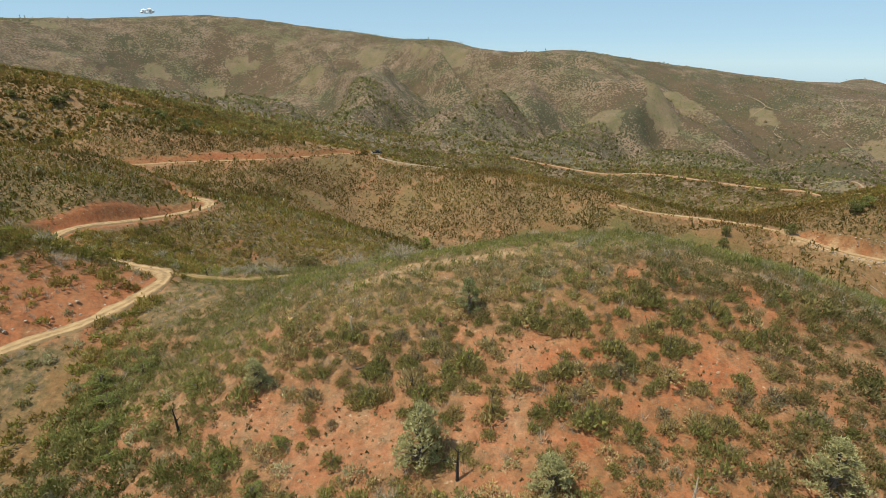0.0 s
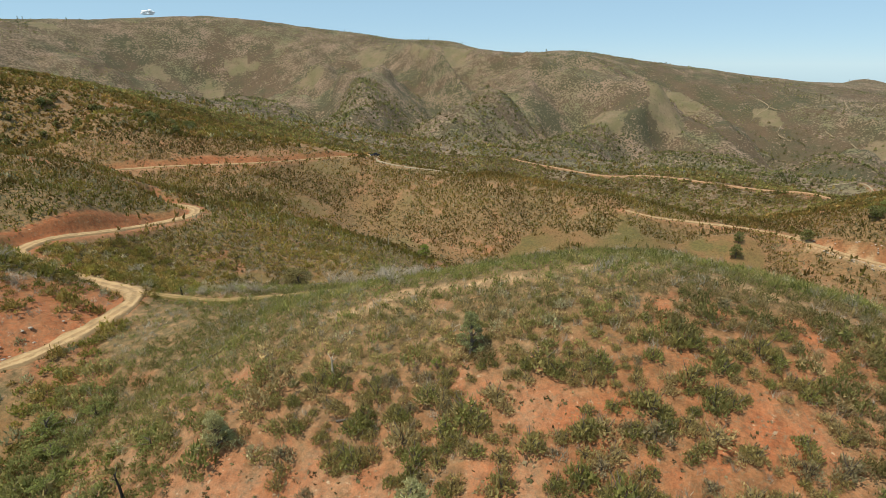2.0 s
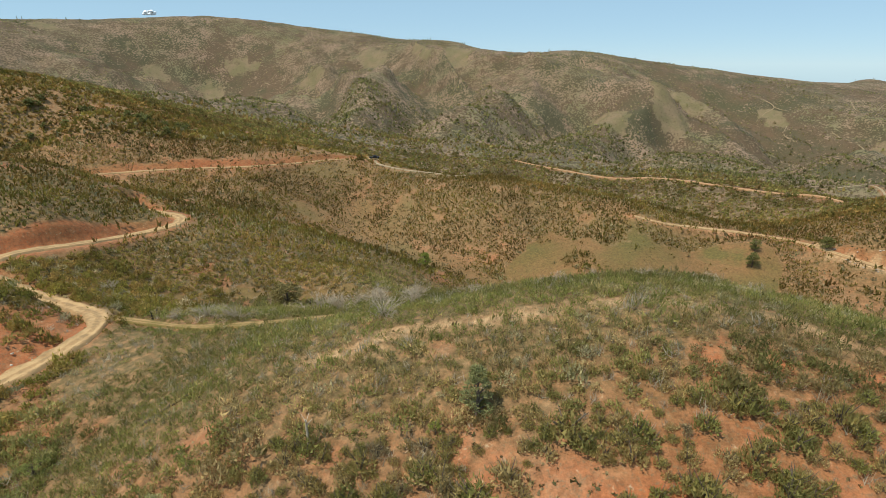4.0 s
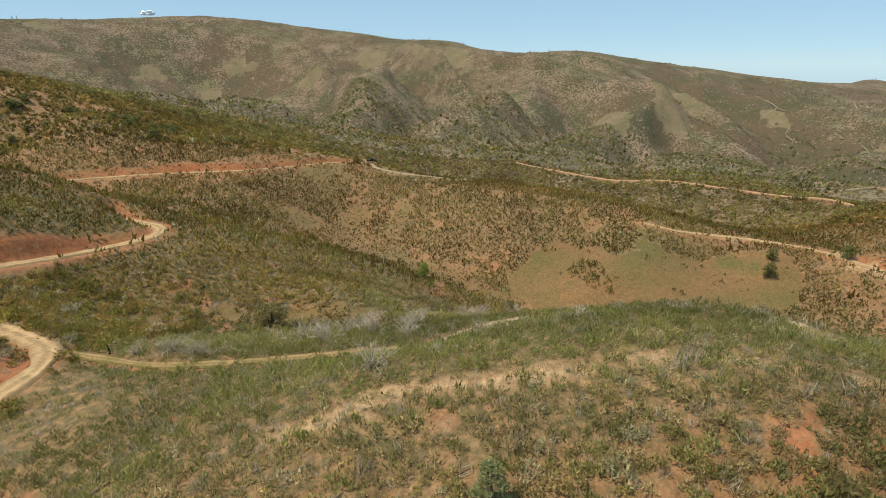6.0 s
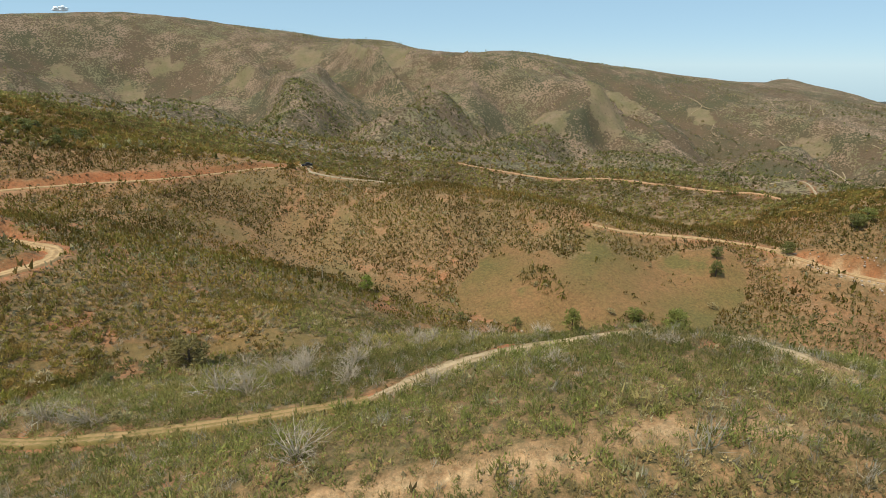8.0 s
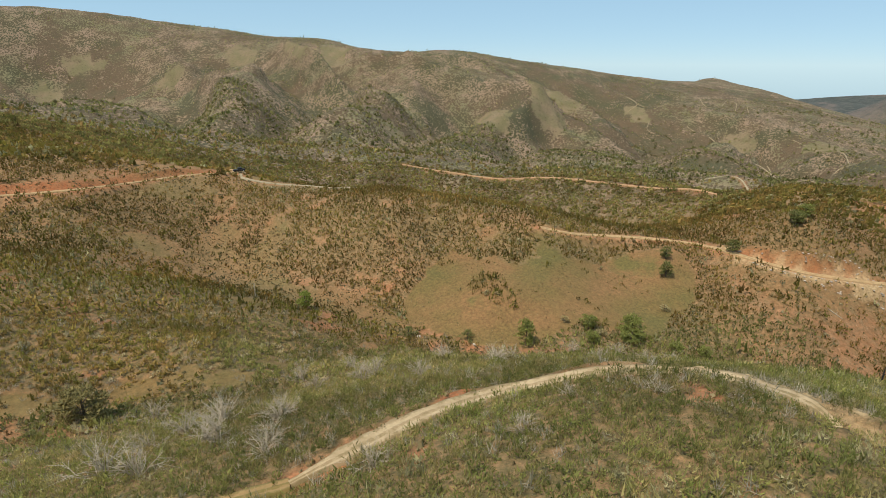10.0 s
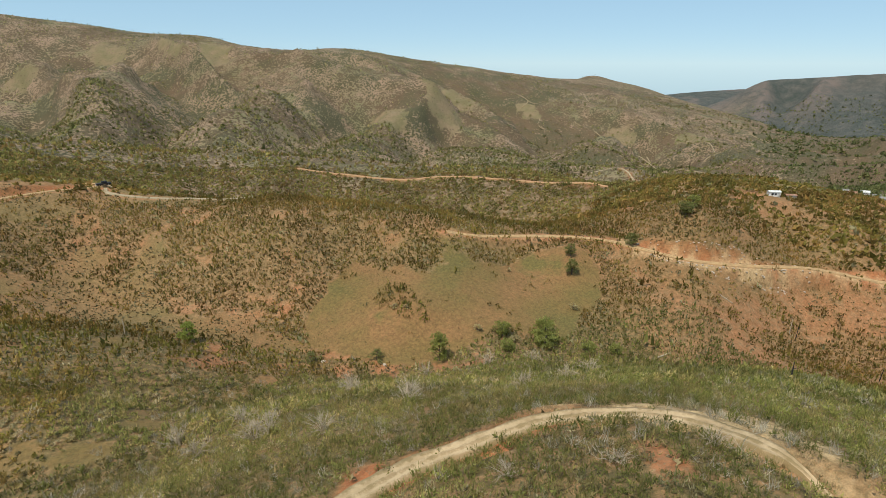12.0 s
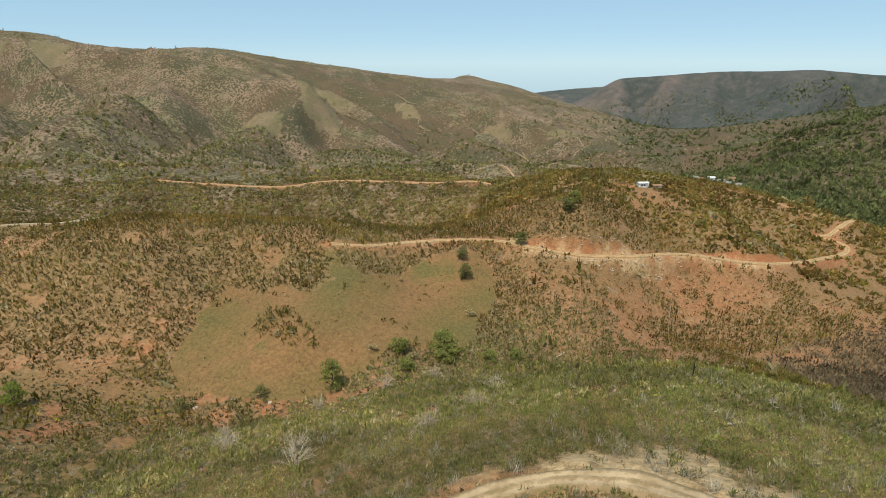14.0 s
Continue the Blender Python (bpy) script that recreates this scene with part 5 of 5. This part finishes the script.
for k, (x, y, h) in enumerate([(164.7, 131, 4.4), (179, 129.8, 4.6), (131.6, 110.3, 5.2), (81.3, 105, 3.2), (168, 157, 5.0), (345, 172, 5), (352, 176, 5.5), (1.2, 36.0, 3.2), (-27.0, 45.5, 3.4)]):
    snag(x, y, h, 400 + k)
snag(-10.2, 53.6, 2.4, 420, MAT_DEAD, "pale broken tree trunk standing among shrubs")
snag(167.8, 159.2, 5.5, 422, MAT_DEAD, "pale forked dead trunk on the red slope")
snag(-19.5, 191.1, 4.2, 423, MAT_DEAD, "pale bare dead trunk on the grassy bench")
snag(-43.4, 91.2, 1.1, 424, MAT_CHAR, "short dark post beside the grassy track")
snag(19.0, 32.0, 3.6, 421, MAT_DEAD, "pale forked dead trunk above the shrubs")


def log(x, y, length, turn, thick, mat, label):
    z = [ground_at(x + math.cos(turn) * length * s, y + math.sin(turn) * length * s) for s in (-0.5, 0, 0.5)]
    pts = [((math.cos(turn) * length * s, math.sin(turn) * length * s, zz - z[1] + thick * 0.8), thick * (1 - 0.35 * (s + 0.5))) for s, zz in zip((-0.5, 0, 0.5), z)]
    ob = tagged(new("log", tubes("log", [pts], mat, 8)), label, "log", "fallen logs")
    ob.location = (x, y, z[1])
    a = turn + 0.8
    base = pts[1][0]
    under("limb", tubes("limb", [[(base, thick * 0.45), ((base[0] + math.cos(a) * length * 0.18, base[1] + math.sin(a) * length * 0.18, base[2] + length * 0.1), thick * 0.15)]], mat, 5), ob)


for x, y, length, turn, thick, pale in [(-26.5, 62.5, 4.5, 0.2, 0.16, False), (-31.5, 44.5, 3.6, 0.9, 0.16, False), (168.0, 105.5, 7.0, 0.35, 0.3, True), (109.8, 154.6, 5.0, 0.1, 0.2, True), (65.6, 107.2, 3.0, 0.5, 0.14, True),
                                        (68.0, 104.0, 2.6, -0.4, 0.13, True), (58, 88.5, 2.2, -0.5, 0.12, True), (62, 84.6, 2.0, -0.6, 0.12, True), (-8.0, 49.5, 2.5, 0.1, 0.12, False), (150, 170, 4.0, -0.7, 0.18, True), (190, 140, 5.0, 0.3, 0.2, True), (64, 96, 2.6, -0.6, 0.12, True)]:
    log(x, y, length, turn, thick, MAT_DEAD if pale else MAT_BARK, "bleached fallen log lying on the slope" if pale else "dark fallen log lying among shrubs")


# ---- rocks ----
def rock_mesh(seed):
    bm = bmesh.new()
    bmesh.ops.create_icosphere(bm, subdivisions=1, radius=1)
    g = random.Random(seed)
    for v in bm.verts:
        v.co *= g.uniform(0.72, 1.15)
        v.co.z = max(v.co.z * 0.75, -0.35)
    me = bpy.data.meshes.new("rock")
    bm.to_mesh(me)
    me.materials.append(MAT_ROCK)
    return me


ROCKS = [rock_mesh(k) for k in range(6)]
spots = [(23.2, 179.8, 0.75), (37.0, 172.9, 0.6), (-49.0, 87.5, 0.3), (-39.5, 92.0, 0.25), (-6.5, 105.0, 0.5), (-3.0, 103.0, 0.35)]
g = random.Random(5)
for k in range(150):
    spots.append((g.uniform(138, 190), 0, g.uniform(0.2, 0.55)))
for k in range(60):
    spots.append((g.uniform(-66, -47), 1, g.uniform(0.12, 0.38)))
west, meadow_line = ROAD_LINES["west_road"], ROAD_LINES["meadow_road"]
for k, (x, y, s) in enumerate(spots):
    if y == 0:
        y = float(np.interp(x, meadow_line[:, 0], meadow_line[:, 1])) + g.choice([-1, 1]) * g.uniform(2.2, 6.5)
    elif y == 1:
        y = float(np.interp(x, west[2:16, 0], west[2:16, 1])) + g.uniform(2, 9)
    ob = tagged(new("rock", ROCKS[k % 6]), "pale weathered rock on the road cut", "rock", "rocks along the dirt roads")
    ob.matrix_basis = Matrix.LocRotScale((x, y, ground_at(x, y)), Euler((0, 0, k * 1.7)), (s, s * g.uniform(0.7, 1.1), s * g.uniform(0.7, 1)))


# ---- buildings ----
MAT_WHITE = plain_material("white_painted_siding", (0.78, 0.77, 0.74), 0.6, 0.06, 1.5)
MAT_METAL_ROOF = plain_material("pale_metal_roof", (0.60, 0.59, 0.56), 0.75, 0.1, 1.0, 0.0)
MAT_GREY_ROOF = plain_material("grey_shingle_roof", (0.24, 0.22, 0.20), 0.85, 0.2, 1.5)
MAT_RUST_ROOF = plain_material("rusty_roof", (0.30, 0.16, 0.10), 0.7, 0.25, 1.5)
MAT_TAN = plain_material("tan_siding", (0.50, 0.43, 0.33), 0.7, 0.12, 1.5)
MAT_GLASS = plain_material("dark_window_glass", (0.03, 0.035, 0.04), 0.1, 0.1, 1)
MAT_FRAME = plain_material("window_frame", (0.55, 0.53, 0.50), 0.6, 0.1, 3)
MAT_PAINT = plain_material("dark_car_paint", (0.025, 0.024, 0.024), 0.5, 0.1, 2)
MAT_TYRE = plain_material("tyre_rubber", (0.02, 0.02, 0.02), 0.9, 0.2, 5)
MAT_CLOUD = plain_material("white_cloud", (0.95, 0.95, 0.95), 1.0, 0.03, 0.01)


def block(name, size, at, mat, parent, bevel=0.03, label=""):
    bm = bmesh.new()
    bmesh.ops.create_cube(bm, size=1)
    bmesh.ops.scale(bm, vec=size, verts=bm.verts)
    bmesh.ops.bevel(bm, geom=bm.edges[:], offset=bevel, segments=1, affect="EDGES")
    bmesh.ops.translate(bm, vec=at, verts=bm.verts)
    me = bpy.data.meshes.new(name)
    bm.to_mesh(me)
    bm.free()
    me.materials.append(mat)
    return under(name, me, parent, label)


def gable(name, length, depth, rise, z, over, mat, parent):
    l, d = length / 2 + over, depth / 2 + over
    t = 0.12
    v = []
    for sx_ in (-l, l):
        v += [(sx_, -d, z), (sx_, 0, z + rise), (sx_, d, z), (sx_, d, z + t), (sx_, 0, z + rise + t), (sx_, -d, z + t)]
    f = [(0, 1, 7, 6), (1, 2, 8, 7), (2, 3, 9, 8), (3, 4, 10, 9), (4, 5, 11, 10), (5, 0, 6, 11), (0, 5, 4, 1), (1, 4, 3, 2), (6, 7, 10, 11), (7, 8, 9, 10)]
    me = bpy.data.meshes.new(name)
    me.from_pydata(v, [], f)
    me.materials.append(mat)
    return under(name, me, parent)


def house(name, x, y, turn, length, depth, high, rise, wall_mat, roof_mat, label, windows=2, group=""):
    ob = tagged(new(name, None), label, "house", group)
    zs = [ground_at(x + dx, y + dy) for dx in (-length / 2, 0, length / 2) for dy in (-depth / 2, depth / 2)]
    ob.matrix_basis = pose(x, y, min(zs) + 0.25 * (max(zs) - min(zs)), 0, 0, turn)
    wall = block("wall", (length, depth, high + 0.8), (0, 0, high / 2 - 0.4), wall_mat, ob)
    gable("roof", length, depth, rise, high - 0.02, 0.3, roof_mat, ob)
    gap = length / (windows + 1.6)
    for k in range(windows):
        w = block("window", (1.1, 0.08, 0.9), (-length / 2 + gap * (k + 1), -depth / 2 - 0.03, high * 0.58), MAT_FRAME, ob)
        block("pane", (0.9, 0.03, 0.7), (-length / 2 + gap * (k + 1), -depth / 2 - 0.085, high * 0.58), MAT_GLASS, w, 0.005)
    d = block("door", (0.9, 0.08, 2.0), (length / 2 - gap * 0.7, -depth / 2 - 0.03, 1.0), MAT_FRAME, ob)
    block("handle", (0.05, 0.06, 0.12), (length / 2 - gap * 0.7 + 0.35, -depth / 2 - 0.09, 1.0), MAT_CHAR, d, 0.005)
    return ob


house("house", 226, 214.6, -30, 4.6, 2.9, 2.0, 0.45, MAT_WHITE, MAT_METAL_ROOF, "small white house on the hilltop clearing")
house("shed", 235, 213.0, -35, 4.2, 2.4, 1.6, 0.4, MAT_TAN, MAT_RUST_ROOF, "low tan shed with a rusty roof", 1)
for k, (x, y, turn, length, depth, mats) in enumerate([(498, 342, -60, 6, 4, 1), (496, 325, -50, 6, 4.5, 0), (479, 302, -45, 7, 4.5, 1), (494, 305, -70, 5, 4, 2), (477, 291, -30, 6, 4.5, 1), (490, 331, -50, 6, 4, 2), (484, 310, -35, 6, 4, 1)]):
    house("house", x, y, turn, length, depth, 2.4, 1.2, (MAT_WHITE, MAT_TAN, MAT_TAN)[mats], (MAT_METAL_ROOF, MAT_GREY_ROOF, MAT_RUST_ROOF)[mats], ("white cottage among valley trees", "tan cottage with a grey shingle roof", "tan cottage with a rusty roof")[mats], 3, "cottages in the valley")


def pickup(x, y, z, turn):
    ob = tagged(new("pickup_truck", None), "dark pickup truck parked at the road's end", "truck")
    ob.matrix_basis = pose(x, y, z, 0, 0, turn)
    body = block("body", (5.2, 1.9, 0.75), (0, 0, 0.75), MAT_PAINT, ob, 0.12)
    cab = block("cab", (1.9, 1.7, 0.75), (0.3, 0, 1.42), MAT_PAINT, ob, 0.18)
    block("windshield", (0.06, 1.4, 0.5), (1.26, 0, 1.42), MAT_GLASS, cab, 0.02)
    for s in (-1, 1):
        block("side_window", (1.3, 0.05, 0.42), (0.3, s * 0.85, 1.48), MAT_GLASS, cab, 0.02)
        block("headlight", (0.06, 0.35, 0.2), (2.6, s * 0.7, 0.85), MAT_WHITE, body, 0.02)
        for fx in (-1.6, 1.6):
            bm = bmesh.new()
            bmesh.ops.create_cone(bm, cap_ends=True, segments=16, radius1=0.38, radius2=0.38, depth=0.28)
            bmesh.ops.rotate(bm, matrix=Matrix.Rotation(math.pi / 2, 3, "X"), verts=bm.verts)
            bmesh.ops.translate(bm, vec=(fx, s * 0.88, 0.38), verts=bm.verts)
            me = bpy.data.meshes.new("wheel")
            bm.to_mesh(me)
            me.materials.append(MAT_TYRE)
            wheel = under("wheel", me, ob)
            block("rim", (0.34, 0.06, 0.34), (fx, s * 1.02, 0.38), MAT_METAL_ROOF, wheel, 0.08)
    block("bumper", (0.15, 1.8, 0.22), (-2.62, 0, 0.5), MAT_WHITE, ob, 0.04)


pickup(-37.6, 304.6, -18.5, 20)


# ---- trees on the far crest, woods on the eastern hill, a small cloud ----
crest = curve_through(RANGE_CREST, 12.0)
g = random.Random(9)
for k in range(70):
    p = crest[g.randrange(8, len(crest) - 6)]
    tree("pine", "pine", "dark", p[0] + g.uniform(-8, 8), p[1] + g.uniform(-8, 8), g.uniform(3, 6.5), g.uniform(0.7, 1.2), "dark lone pine on the far mountain crest", "pine tree", "pines on the crest", k, 6)
for k in range(40):
    x, y = g.uniform(-215, -120), g.uniform(250, 300)
    tree("oak", "oak", "dark", x, y, g.uniform(2.5, 4.5), 1.1, "dark round tree on the western ridge", "tree", "trees on the western ridge", k, 8)


def woods(x, y, d):
    return np.where((x > 365 + 0.25 * np.abs(y - 180) + 120 * (fbm(x / 45, y / 45, 221, 3) - 0.5)) & (y < 345 + 0.05 * np.maximum(x - 600, 0)), 0.9, 0)


WOOD = [leaf_cloud(19, 0.55, 0.42, 500 + k, 0.5) for k in range(5)]
slopes_with_shrubs("woodland", (350, 1000, 20, 370), 330, 960, 5.3, WOOD, 3.3, "dense dark green oak woodland on the eastern hill", 1.0, (1.0, 1.6), woods)


def valley_woods(x, y, d):
    return 0.7 * smooth(fbm(x / 40, y / 40, 161, 3), 0.46, 0.58)


slopes_with_shrubs("valley_trees", (380, 1100, 270, 1050), 370, 1450, 10.5, WOOD, 2.6, "scattered dark trees along the valley floor", 1.0, (1.0, 1.5), valley_woods)


def far_woods(x, y, d):
    az = np.arctan2(x - CX, y - CY)
    return (0.5 + 0.4 * smooth(fbm(x / 90, y / 90, 163, 3), 0.42, 0.56)) * smooth(az, 0.84, 0.92) * (1 - smooth(np.hypot(x, y), 1750, 2000))


slopes_with_shrubs("far_woods", (620, 1800, 320, 1400), 650, 2100, 12.5, WOOD, 4.0, "dark trees over the hills of the eastern valley", 1.0, (0.9, 1.4), far_woods)


def wall_scrub(x, y, d):
    az = np.arctan2(x - CX, y - CY)
    return (0.2 + 0.7 * smooth(fbm(x / 120, y / 120, 165, 3), 0.42, 0.58)) * smooth(az, 0.83, 0.88) * (1 - smooth(np.hypot(x - CX, y - CY), 2250, 2380))


slopes_with_shrubs("range_woods", (1250, 2400, 420, 1750), 1500, 2380, 13.0, SPECK, 4.0, "dark chaparral over the eastern range", 1.0, (0.8, 1.3), wall_scrub)


def cloud():
    bm = bmesh.new()
    g2 = random.Random(3)
    for k in range(48):
        s = g2.uniform(5, 15)
        m = Matrix.LocRotScale((g2.gauss(0, 22), g2.gauss(0, 12), g2.uniform(-4, 22) + s * 0.3), None, (s * 1.3, s, s * 0.7))
        bmesh.ops.create_icosphere(bm, subdivisions=3, radius=1, matrix=m)
    for v in bm.verts:
        v.co += Vector((g2.uniform(-1, 1), g2.uniform(-1, 1), g2.uniform(-1, 1))) * 0.35
    me = bpy.data.meshes.new("cloud")
    bm.to_mesh(me)
    for f in me.polygons:
        f.use_smooth = True
    me.materials.append(MAT_CLOUD)
    ob = tagged(new("cloud", me), "small white cumulus cloud above the crest", "cloud", kind="structure")
    ob.matrix_basis = pose(-1951, 3832, 342, 0, 0, 28) @ Matrix.Diagonal((0.75, 0.75, 0.8, 1))


cloud()
